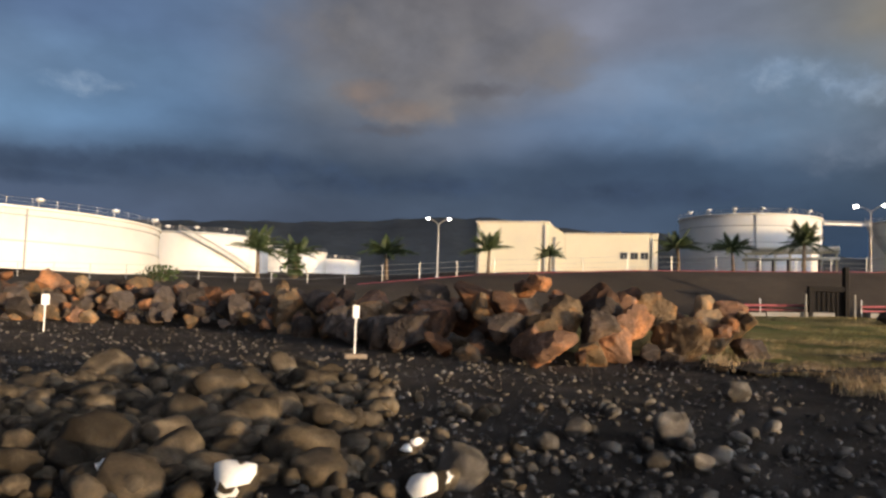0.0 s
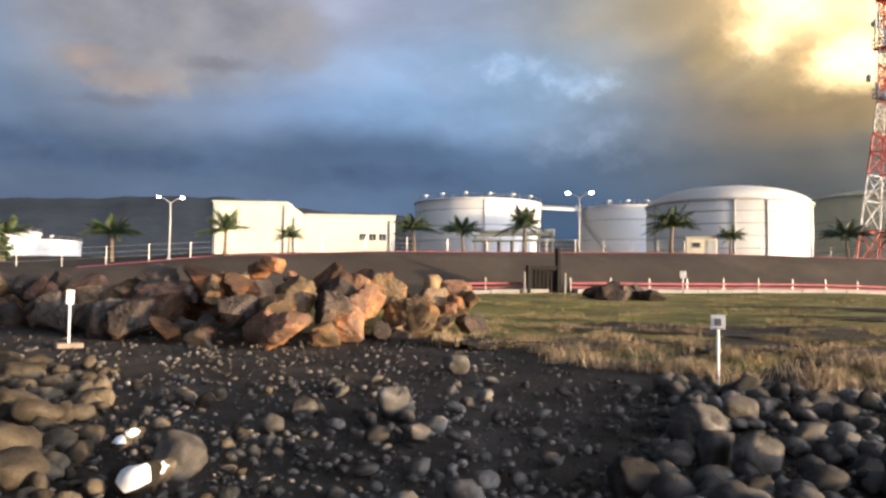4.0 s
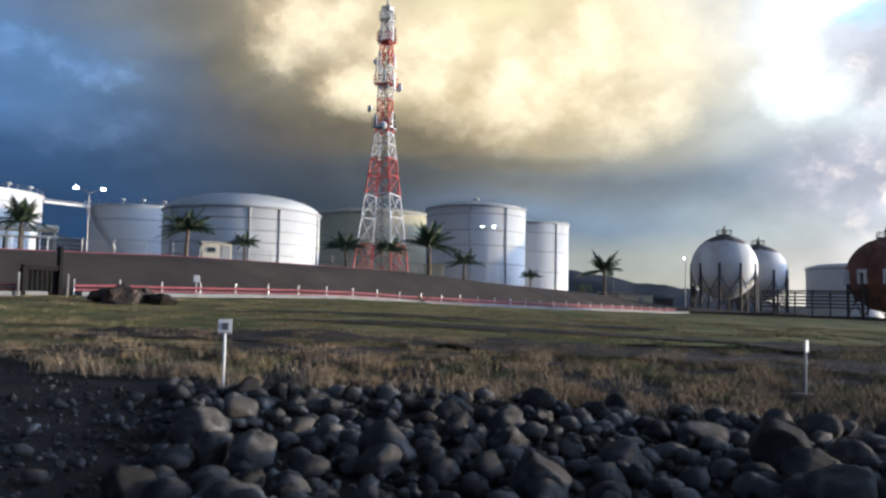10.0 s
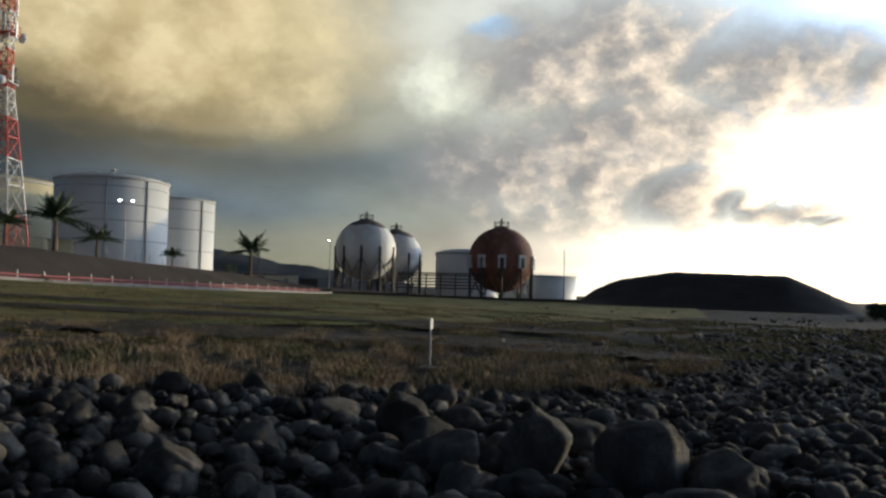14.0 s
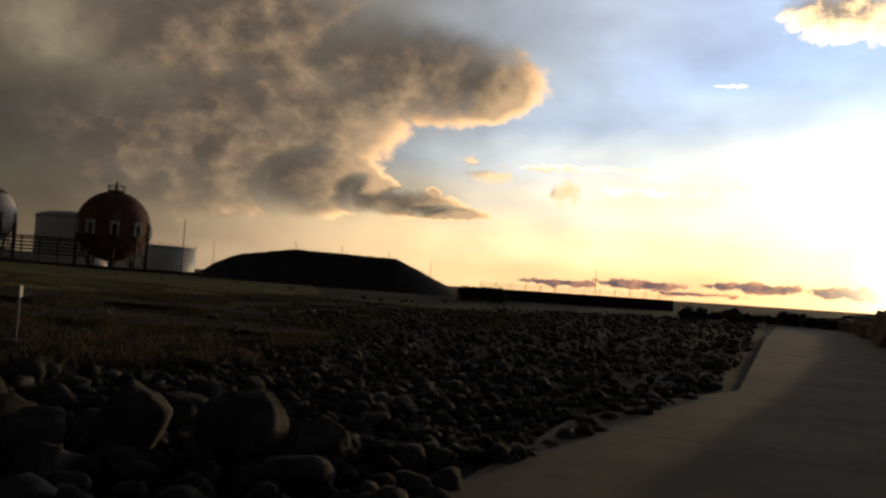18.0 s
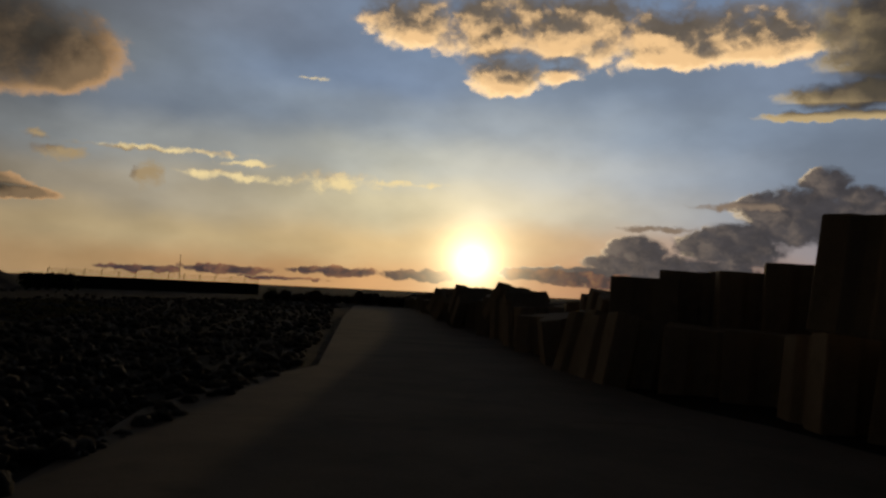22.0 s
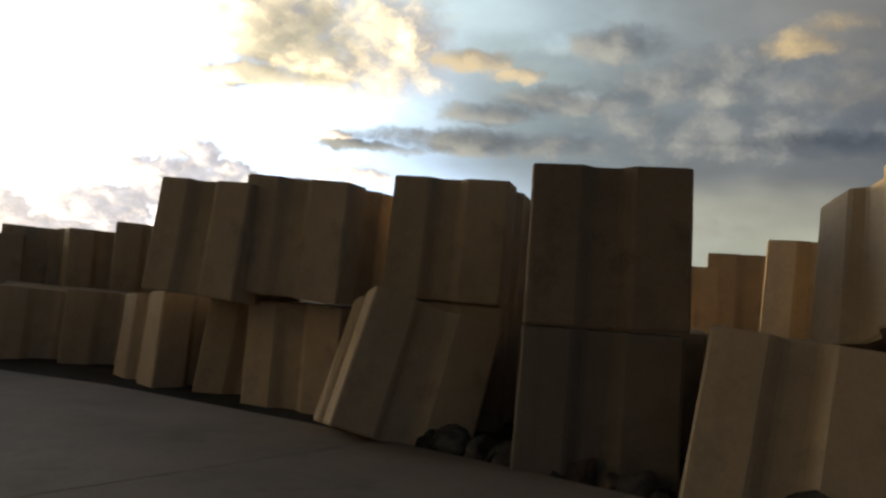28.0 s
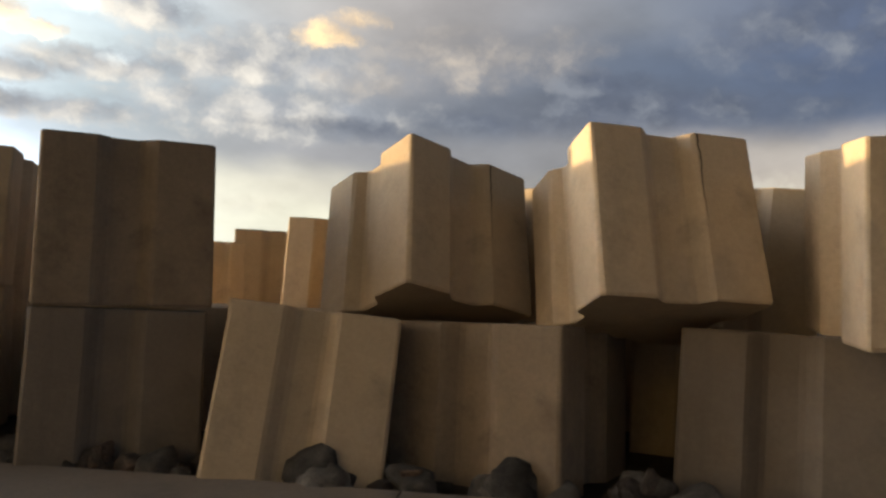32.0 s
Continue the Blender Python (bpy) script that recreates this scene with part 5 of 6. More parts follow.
# boulders lying on the turf before the bank
rnd = random.Random(12)
for k in range(9):
    x, y = heading(28.9 + k * 0.5, 44 + rnd.uniform(-1, 1.5))
    r = rnd.uniform(0.55, 1.0)
    stone("boulder", BOULDERS[(1, 4, 7)[k % 3]], x, y, ground(x, y) + r * 0.4, r, rnd, "dark boulder half sunk in the turf", "boulder", "boulders on the turf")


# rounded beach cobbles: heading range, distance range, count, size
def scatter_cobbles(n, az0, az1, d0, d1, r0, r1, seed, label, kinds, power=1.0):
    rnd = random.Random(seed)
    placed = []
    for _ in range(n * 6):
        if len(placed) >= n:
            break
        az, d = rnd.uniform(az0, az1), d0 + (d1 - d0) * rnd.random() ** power
        x, y = heading(az, d)
        r = r0 + (r1 - r0) * rnd.random() ** 1.8
        if any((x - p) ** 2 + (y - q) ** 2 < ((r + s) * 0.72) ** 2 for p, q, s in placed):
            continue
        placed.append((x, y, r))
        stone("cobble", rnd.choice(kinds), x, y, ground(x, y) + r * rnd.uniform(0.15, 0.42), r, rnd, label, "cobble", "beach cobbles", 0.72)


scatter_cobbles(150, 328, 354, 6.6, 14.5, 0.10, 0.38, 21, "large rounded brown basalt cobble on the beach", BROWNS)
scatter_cobbles(125, 36, 101, 5.9, 11.5, 0.09, 0.31, 22, "rounded grey basalt cobble in the beach bank", COBBLES)
for az, d, r, lab in ((90.0, 7.3, 0.36, "tall smooth grey boulder standing among cobbles"), (95.2, 7.15, 0.36, "smooth rounded grey boulder beside the paving"), (82.6, 7.5, 0.32, "large grey boulder standing among cobbles"),
                      (77.6, 7.3, 0.31, "large dark boulder among cobbles"), (74.4, 8.7, 0.36, "large dark boulder among cobbles"), (57.0, 8.4, 0.25, "dark upright boulder in the beach bank"), (59.3, 6.9, 0.22, "broad dark cobble low in the beach bank"), (86.0, 8.4, 0.36, "leaning dark boulder among cobbles"),
                      (346.3, 11.0, 0.42, "large tan beach boulder"), (18.3, 7.9, 0.13, "pale grey stone on black sand"),
                      (32.7, 6.5, 0.2, "pale rounded stone on black sand"), (36.6, 8.4, 0.3, "large grey cobble at the edge of the stones"), (16.6, 9.2, 0.24, "dark pitted rock on black sand"), (20.2, 13.2, 0.22, "dark rock on black sand"),
                      (339.8, 7.7, 0.36, "large rounded brown beach boulder"), (344.4, 7.3, 0.3, "rounded brown beach boulder"), (3.0, 7.0, 0.26, "large grey stone on black sand"), (10.3, 9.2, 0.14, "grey cobble on black sand"),
                      (40.1, 7.4, 0.22, "grey cobble with a pale face"), (48.3, 7.2, 0.2, "broad grey cobble in the beach bank")):
    x, y = heading(az, d)
    stone("boulder" if r > 0.35 else "cobble", (BROWNS[int(az) % 8] if az > 300 else ROUNDED[int(az * 3) % 6]), x, y, ground(x, y) + r * 0.35, r, random.Random(int(az * 10)), lab, "boulder" if r > 0.35 else "cobble", "", 1.45 if "standing" in lab else 0.85)


def stuff_stones(name, spots, label, mats, category):
    """Small stones joined into one mesh."""
    rnd = np.random.default_rng(len(spots))
    src = []
    for me in PEBBLES:
        co = np.empty(len(me.vertices) * 3)
        me.vertices.foreach_get("co", co)
        src.append((co.reshape(-1, 3), np.array([tuple(p.vertices) for p in me.polygons])))
    verts, faces, o = [], [], 0
    for x, y, z, r in spots:
        vs, fs = src[rnd.integers(len(src))]
        m = np.array(Euler(rnd.uniform(-0.5, 0.5, 2).tolist() + [rnd.uniform(0, 6.28)]).to_matrix())
        verts.append((vs * (r * rnd.uniform(0.8, 1.3), r, r * rnd.uniform(0.5, 0.8))) @ m.T + (x, y, z))
        faces.append(fs + o)
        o += len(vs)
    verts, faces = np.concatenate(verts), np.concatenate(faces)
    me = bpy.data.meshes.new(name)
    me.from_pydata(verts.tolist(), [], faces.tolist())
    me.materials.append(mats)
    me.polygons.foreach_set("use_smooth", [True] * len(me.polygons))
    return tagged(new(name, me), label, category, kind="stuff")


rnd = random.Random(31)
spots = []
for _ in range(34000):
    az, d = rnd.uniform(-34, 105), 5.5 + 23 * rnd.random() ** 1.5
    if 24 < az and d > 13 + 3 * noise.noise((az * 0.2, 0, 0)) and rnd.random() < 0.8:
        continue
    x, y = heading(az, d)
    r = 0.010 + 0.062 * rnd.random() ** 5
    spots.append((x, y, ground(x, y) - 0.05 + r * 0.25, r))
stuff_stones("gravel", spots, "scattered grey pebbles and gravel on black sand", M_BASALT, "gravel")
# smaller cobbles packed between the big ones
spots, left_spots = [], []
for _ in range(2100):
    az, d = rnd.choice((rnd.uniform(-34, -2), rnd.uniform(34, 104), rnd.uniform(34, 104), rnd.gauss(16, 14))), 5.6 + 6.5 * rnd.random()
    if -2 <= az < 34 and rnd.random() < 0.72:
        continue
    if az < 0:
        d += 2.5 * rnd.random()
    x, y = heading(az, d)
    r = (0.06 + 0.14 * rnd.random() ** 1.7) * (0.75 if -2 <= az < 34 else 1.0)
    (left_spots if az < 8 else spots).append((x, y, ground(x, y) - 0.05 + r * 0.5, r))
PEBBLES[:] = [rock_mesh("pebble", 320 + k, M_BASALT, False, 2) for k in range(6)]
stuff_stones("small_cobbles", spots, "small grey basalt cobbles packed on the beach", M_BASALT, "cobbles")
stuff_stones("small_cobbles", left_spots, "small brown cobbles packed on the beach", M_BROWN, "cobbles")
PEBBLES[:] = [rock_mesh("pebble", 340 + k, M_BASALT, False, 1) for k in range(6)]
# rough stony ground between the beach and the road
spots = []
for _ in range(9500):
    az, d = rnd.uniform(80, 124), 8 + 75 * rnd.random() ** 1.8
    x, y = heading(az, d)
    if (x - 14) * 0.586 + (y + 9.0) * 0.81 < 0.4 and x > 14 or (x <= 14 and y < -1.2 - 0.95 * (x - 6.3)):
        continue
    if d > 11 + 2.0 * (az - 82) + 7 * noise.noise((az * 0.25, d * 0.2, 4)) and rnd.random() < 0.95:
        continue
    r = 0.03 + 0.14 * rnd.random() ** 3 + 0.0025 * d * rnd.random()
    spots.append((x, y, ground(x, y) - 0.06 + r * 0.35, r))
stuff_stones("stony_ground", spots, "dark stones strewn between the beach and the road", M_BASALT, "stones")


# ---------------------------------------------------------------- more of the breakwater: blocks along the road
road_u = Vector((0.81, -0.586))
road_n = Vector((-0.586, -0.81))
rnd = random.Random(51)
FARB = "grooved cast concrete cube in the long row beside the road"
# near end of the row: a lower course, stacked ones behind, and tipped ones
for x, y, z, yaw, tx, ty in ((6.9, -13.3, -0.3, -158, 0, 2), (8.3, -13.5, -0.3, -150, 2, 3), (9.7, -13.1, -0.25, -122, -6, 13), (11.0, -13.9, -0.25, -118, -4, 16), (12.5, -15.1, -0.25, -135, 5, -8),
                             (7.1, -15.1, -0.45, -150, 0, 0), (8.6, -15.4, -0.6, -140, 0, 0), (10.0, -15.6, -0.6, -155, 0, 0), (5.6, -13.9, -0.3, -170, 0, 0), (6.0, -15.3, -0.5, -160, 0, 0),
                             (7.15, -15.05, 0.93, -152, 1, 1), (8.45, -15.45, 0.79, -140, 1, 1), (9.75, -15.7, 0.79, -158, 0, 2), (5.7, -14.2, 0.98, -165, 1, 0),
                             (10.4, -14.8, 0.62, -150, 0, 1), (10.4, -14.8, -0.8, -150, 0, 0), (11.7, -15.5, 0.22, -128, 11, 7), (11.7, -15.6, -1.1, -128, 0, 0),
                             (27.4, -25.5, 0.34, -118, 35, 6), (28.9, -26.9, 0.2, -140, 28, -8), (21.0, -21.5, 0.38, -106, 33, 9), (22.3, -22.9, 0.2, -132, 24, 12), (17.7, -19.2, 0.1, -126, 27, -6), (34.5, -30.4, 0.15, -100, 26, 8)):
    block(x, y, z, yaw, tx, ty, FARB)
# how high the row stands above the eye's level, by heading
SKYLINE = [(126, -0.3), (130, -0.15), (131.4, 0.0), (131.7, 0.32), (133.7, 0.42), (134.3, 0.05), (135.0, 0.6), (136.0, 0.65), (137.5, 0.25), (139.0, -0.25), (140.0, -0.5), (140.4, -0.1), (141.6, 0.1), (142.2, 0.6), (146, 0.6)]
s = 2.4
while s < 95:
    p = Vector((10.2, -12.9)) + road_u * s
    for row in range(3):
        q = p + road_n * (0.9 + row * 1.85 + rnd.uniform(-0.3, 0.4))
        az, d = math.degrees(math.atan2(q.x, q.y)), q.length
        lean = rnd.random() < 0.55
        tip = 22 if rnd.random() < 0.3 else 10
        tx, ty = (rnd.uniform(-tip, tip), rnd.uniform(-tip, tip)) if lean else (rnd.uniform(-4, 4), rnd.uniform(-4, 4))
        rise = 0.7 * (math.sin(radians(abs(tx))) + math.sin(radians(abs(ty))))
        z = max(-0.7, top_z(d, lerp_table(az, SKYLINE)) - 1.42 - rise - 0.25 * rnd.random() - (0.35 if row == 0 else 0))
        yaw = rnd.uniform(0, 90)
        block(q.x, q.y, z, yaw, tx, ty, FARB)
        if z > 0.1:
            block(q.x, q.y, z - 1.36 + min(0.0, rise * -0.4), yaw + rnd.uniform(-20, 20), 0, 0, FARB)
    s += rnd.uniform(1.75, 2.3)
# second and third rows behind the near blocks
BACK = "grooved cast concrete cube in the row behind"
for x, y, z, yaw, tx, ty in ((-4.05, -9.5, 1.28, -212, -3, 3), (-4.15, -11.8, 1.02, -224, 0, 2), (-3.65, -13.9, 0.92, -196, 0, 0), (-2.6, -14.1, 0.7, -185, 0, 0), (0.85, -10.2, -0.06, -190, 0, 0),
                             (2.6, -10.6, -0.2, -200, 0, 0), (-1.3, -9.7, -0.2, -190, 0, 0), (-2.6, -8.8, -0.2, -200, 0, 0), (-4.4, -7.8, -0.2, -220, 0, 0),
                             (-4.0, -9.6, -0.12, -205, 0, 0), (-4.1, -11.8, -0.4, -220, 0, 0), (-3.6, -13.9, -0.5, -196, 0, 0), (-2.3, -14.0, -0.72, -188, 0, 0), (-1.7, -11.6, -0.5, -180, 0, 0)):
    block(x, y, z, yaw, tx, ty, BACK)
for x, y, z, yaw, tx, ty in ((-6.4, -6.6, -0.2, -230, 0, 0), (-7.1, -4.0, -0.2, -220, 0, 0), (-6.6, -6.4, 1.2, -230, 0, 4), (-5.3, -7.0, 1.2, -250, 5, 0), (-7.9, -5.0, -0.2, -240, 0, 0), (-0.2, -11.2, -0.2, -170, 0, 0),
                             (-7.2, -3.9, 1.2, -215, 0, 0), (-8.6, -2.6, -0.2, -230, 0, 0), (-8.5, -2.5, 1.2, -210, 3, 0), (-5.6, -8.2, -0.2, -215, 0, 0), (-6.9, -7.9, -0.2, -225, 0, 0)):
    block(x, y, z, yaw, tx, ty, BACK)

# rubble stones between the paving and the blocks
rnd = random.Random(52)
for k in range(84):
    t = rnd.random()
    x, y = 1.1 - 5.6 * t, -8.22 + 3.72 * t
    off = rnd.uniform(0.08, 0.34)
    x, y = x - 0.5 * off, y - 0.85 * off
    r = rnd.uniform(0.09, 0.24)
    stone("rubble_stone", (COBBLES + BOULDERS[1::3])[(k * 7) % 12], x, y, -0.1 + r * rnd.uniform(0.2, 0.75), r, rnd, "rough grey rubble stone against the concrete cubes", "stone", "rubble along the paving", 0.85)
# broken rock on the skyline past the end of the far wall
for k in range(46):
    x, y = heading(119.5 + k * 0.32, 84 + rnd.uniform(-4, 4))
    r = rnd.uniform(0.5, 1.05)
    stone("boulder", BOULDERS[(1, 4, 7, 10)[k % 4]], x, y, ground(x, y) + r * 0.45, r, rnd, "dark shore boulder beyond the road", "boulder", "shore boulders", 0.85)



# ---------------------------------------------------------------- earth mound, far wall, hedge
def mound():
    d = 132.0
    crest = [(86.0, -0.3), (87.1, 0.58), (88.7, 1.25), (92.2, 1.80), (99.4, 1.66), (104.1, -0.45), (105.0, -0.6)]
    azs = [86 + i * 0.25 for i in range(77)]
    def place(a, v):
        el = lerp_table(a, crest)
        z = top_z(d, el)
        base = ground(*heading(a, d)) - 0.3
        f = min(1, v / 0.5) if v <= 0.5 else 1 - 0.6 * (v - 0.5)
        dd = d - 12 * (1 - min(1, v / 0.5)) + 16 * max(0, v - 0.5)
        return (*heading(a, dd), base + max(0.0, z - base) * f + 0.12 * noise.noise((a * 2, v * 9, 0)))
    return grid_mesh("mound", azs, [k / 12 for k in range(13)], place, M_BUND, "flat-topped dark earth mound by the shore")


mound()


def post_line(points, name, label, category, h, r, mat, step, rails=(), rail_r=0.02, top_out=0.0):
    """A fence: each post a part, each rail wire a part."""
    t = thing(name, label, category, pose(*points[0], 0))
    t.matrix_basis = Matrix.Identity(4)
    for (ax, ay, az_), (bx, by, bz) in zip(points, points[1:]):
        a, b = Vector((ax, ay, az_)), Vector((bx, by, bz))
        n = max(1, int((b - a).length / step))
        me = None
        for k in range(n):
            p = a.lerp(b, k / n)
            bm = bmesh.new()
            rod(bm, (0, 0, -0.2), (0, 0, h), r, n=5)
            if top_out:
                rod(bm, (0, 0, h), (-0.0, -top_out, h + top_out), r * 0.8, n=5)
            if me is None:
                ob = part("post", bm, mat, t)
                me = ob.data
            else:
                bm.free()
                ob = new("post", me)
                ob.parent = t
            ob.location = p
        for f in rails:
            part("wire", rod(bmesh.new(), a + Vector((0, 0, h * f)), b + Vector((0, 0, h * f)), rail_r, n=4), mat, t)
    return t


# boundary wall beyond the mound
def far_wall():
    a, b = Vector((*heading(105.5, 122), 0)), Vector((*heading(118.75, 128), 0))
    ang = math.degrees(math.atan2(b.y - a.y, b.x - a.x))
    L = (b - a).length
    t = thing("boundary_wall", "long dark boundary wall by the shore", "wall", pose(a.x, a.y, -0.1, 0, 0, ang))
    part("wall_run", box(bmesh.new(), 0, L, 0, 0.4, 0, 1.72, 0.02), M_BUND, t)
    post_line([(a.x, a.y, 1.6), (b.x, b.y, 1.6)], "wall_fence", "barbed wire fence on angled posts along the wall top", "fence", 0.75, 0.05, M_DARKSTEEL, 2.2, (0.4, 0.7, 1.0), 0.02, 0.25)


far_wall()


def bush(x, y, w, h, n, seed, label, mat=M_LEAF, name="bush"):
    """A shrub: short stems and a crown of many small leaf clumps."""
    rnd = random.Random(seed)
    z = ground(x, y)
    t = thing(name, label, "bush", pose(x, y, z))
    bm = bmesh.new()
    for k in range(5):
        rod(bm, (rnd.uniform(-0.3, 0.3) * w, rnd.uniform(-0.2, 0.2) * w, -0.1), (rnd.uniform(-0.5, 0.5) * w, rnd.uniform(-0.3, 0.3) * w, h * 0.6), 0.05, 0.02, n=5)
    part("stem", bm, M_BARK, t)
    bm = bmesh.new()
    for _ in range(n):
        p = Vector((rnd.gauss(0, 0.42) * w, rnd.gauss(0, 0.3) * w, 0))
        p.z = h * (0.12 + 0.85 * rnd.random()) * max(0.25, 1 - (p.x / w) ** 2 * 0.6)
        s = rnd.uniform(0.10, 0.24) * max(0.6, h)
        q = Euler((rnd.uniform(-1.2, 1.2), rnd.uniform(-1.2, 1.2), rnd.uniform(0, 6.28))).to_matrix()
        vs = [bm.verts.new(p + q @ Vector(c) * s) for c in ((-0.5, 0, 0), (0, -0.35, 0.08), (0.6, 0, 0), (0, 0.35, 0.08))]
        bm.faces.new(vs)
    part("crown", bm, mat, t)
    return t


for k in range(5):
    bush(*heading(104.4 + k * 0.62, 92), 1.2, 1.75, 420, 60 + k, "low dense dark clipped shrub in a hedge row", name="hedge_shrub")
bush(*heading(119.7, 120), 1.3, 1.1, 240, 70, "dark wind-bent shrub at the end of the wall")
bush(*heading(341.0, 60), 1.6, 1.3, 300, 71, "green spreading shrub above the boulder pile")
bush(*heading(349.6, 93), 1.4, 3.0, 320, 72, "dark shrub under a palm")
bush(*heading(50.2, 74), 1.4, 0.7, 200, 73, "low dark shrub at the foot of the bank")
bush(*heading(52.4, 78), 1.1, 0.6, 180, 74, "low dark shrub at the foot of the bank")
bush(*heading(61.6, 122), 2.2, 1.3, 260, 75, "low dark shrub beside a palm")

# poles on the skyline
for az, d, e1, r in ((84.9, 190, 3.25, 0.12), (86.9, 200, 1.9, 0.07), (101.9, 128, 1.65, 0.05), (92.4, 136, 2.35, 0.06), (95.6, 136, 2.3, 0.06), (98.9, 136, 2.15, 0.06), (113.5, 135, 1.75, 0.06), (63.6, 150, 2.6, 0.08)):
    x, y = heading(az, d)
    z = ground(x, y) - 0.3
    pl = thing("pole", "thin dark pole on the skyline", "pole", pose(x, y, z), "skyline poles")
    part("shaft", rod(bmesh.new(), (0, 0, 0), (0, 0, top_z(d, e1) - z), r, r * 0.7, n=6), M_DARKSTEEL, pl)


# ---------------------------------------------------------------- street lamps
def street_lamp(az, d, el_top, label, heads=2, spread=0.9, lit=True, turn=0.0, glow_r=0.2, pole_r=0.09):
    x, y = heading(az, d)
    z = ground(x, y) - 0.1
    h = top_z(d, el_top) - z
    t = thing("street_lamp", label, "street lamp", pose(x, y, z, 0, 0, -az + turn), "street lamps")
    part("pole", rod(bmesh.new(), (0, 0, 0), (0, 0, h - 0.5), pole_r, pole_r * 0.65, n=10), M_STEEL, t)
    part("base_plate", box(bmesh.new(), -0.2, 0.2, -0.2, 0.2, 0, 0.12, 0.02), M_STEEL, t)
    for k in range(heads):
        sx = (1 if k else -1) * spread
        bm = bmesh.new()
        prev = Vector((0, 0, h - 0.55))
        for f in (0.25, 0.5, 0.75, 1.0):
            q = Vector((sx * f, 0, h - 0.55 + 0.5 * math.sin(f * math.pi / 2)))
            rod(bm, prev, q, 0.045, n=6)
            prev = q
        arm = part("arm", bm, M_STEEL, t)
        bm = bmesh.new()
        bmesh.ops.create_uvsphere(bm, u_segments=16, v_segments=10, radius=1, matrix=Matrix.Translation((sx * 1.15, 0, h - 0.02)) @ Matrix.Diagonal((glow_r * 0.8, glow_r * 0.6, glow_r * 0.45, 1)))
        part("lamp_head", bm, M_LAMP if lit else M_STEEL, arm, "lit pale lamp head", smooth=True)
    return t


street_lamp(359.7, 75, 6.15, "twin-armed steel street lamp with lit heads", spread=0.85)
street_lamp(27.93, 85, 7.05, "tall twin-headed street lamp with bright heads", spread=1.05, glow_r=0.3, pole_r=0.045)
street_lamp(54.85, 115, 5.6, "twin-headed floodlight mast before a tank", spread=0.7, glow_r=0.28, pole_r=0.05)
street_lamp(68.4, 160, 3.5, "slim lamp post by the gas spheres", heads=1, spread=0.2, glow_r=0.25)
# pipe bridge between two tanks
pb = thing("pipe_bridge", "pale pipe bridge linking two tank rims", "pipe bridge")
pa, pc = Vector((*heading(25.2, 148), top_z(148, 6.0))), Vector((*heading(27.9, 160), top_z(160, 5.85)))
part("pipe", rod(bmesh.new(), pa, pc, 0.22, n=10), M_WHITE, pb)
part("walkway", rod(bmesh.new(), pa + Vector((0, 0, 0.45)), pc + Vector((0, 0, 0.45)), 0.08, n=6), M_STEEL, pb)


# ---------------------------------------------------------------- sign posts
def sign_post(az, d, h, w, label, plate_h, bars, turn, foot, mat=M_SIGN):
    x, y = heading(az, d)
    t = thing("sign_post", label, "sign post", pose(x, y, ground(x, y) - 0.02, 0, 0, -az + turn), "sign posts")
    part("post", rod(bmesh.new(), (0, 0, -0.1), (0, 0, h), 0.022, n=10), mat, t)
    plate = part("plate", box(bmesh.new(), -w / 2, w / 2, -0.032, -0.024, h - plate_h, h + 0.01, 0.003), mat, t)
    if bars:
        part("pictogram", box(bmesh.new(), -w * 0.22, w * 0.22, -0.040, -0.036, h - plate_h * 0.75, h - plate_h * 0.22, 0.001), M_SIGNBAR, plate)
        part("border", box(bmesh.new(), -w * 0.46, w * 0.46, -0.036, -0.0325, h - plate_h * 0.95, h - plate_h * 0.90), M_SIGNBAR, plate)
    if foot:
        bm = bmesh.new()
        box(bm, -0.24, 0.24, -0.2, 0.2, -0.05, 0.06, 0.02)
        part("footing", bm, M_PAVE, t)


sign_post(354.65, 17.4, 1.06, 0.14, "small white sign on a white post with a concrete foot", 0.26, False, 10, True)
sign_post(334.6, 24.5, 0.95, 0.2, "small white sign on a white post before the boulders", 0.28, False, 5, False)
sign_post(37.5, 12.7, 0.95, 0.2, "small square white sign with a dark pictogram", 0.2, True, 0, False)
sign_post(75.7, 16.0, 0.98, 0.15, "small grey sign post with a concrete foot by the grass", 0.2, False, 70, True, M_SEAM)


# ---------------------------------------------------------------- foot of the bank: kerb, red rail, gate, fence
kerb = thing("kerb", "whitewashed concrete kerb along the foot of the bank", "kerb", kind="structure")
x = 17.0
while x < 120:
    if not (21.2 < x < 24.2):
        z = ground(x, 47.4)
        ob = part("kerbstone", box(bmesh.new(), x, x + 1.96, 47.25, 47.6, z - 0.15, z + 0.28, 0.02), M_KERB, kerb)
    x += 2.0
rr = thing("guard_rail", "faded red pipe rail along the foot of the bank", "guard rail")
x = 16.0
while x < 118:
    if not (20 < x < 24.2):
        z, z2 = ground(x, 48.2), ground(x + 3, 48.2)
        part("rail", rod(bmesh.new(), (x, 48.2, z + 0.62), (x + 3, 48.2, z2 + 0.62), 0.07, n=8), M_REDRAIL, rr)
        part("rail", rod(bmesh.new(), (x, 48.3, z + 0.36), (x + 3, 48.3, z2 + 0.36), 0.05, n=8), M_REDRAIL, rr)
        part("stanchion", rod(bmesh.new(), (x, 48.25, z - 0.2), (x, 48.25, z + 1.0), 0.04, n=6), M_STEEL, rr)
    x += 3.0

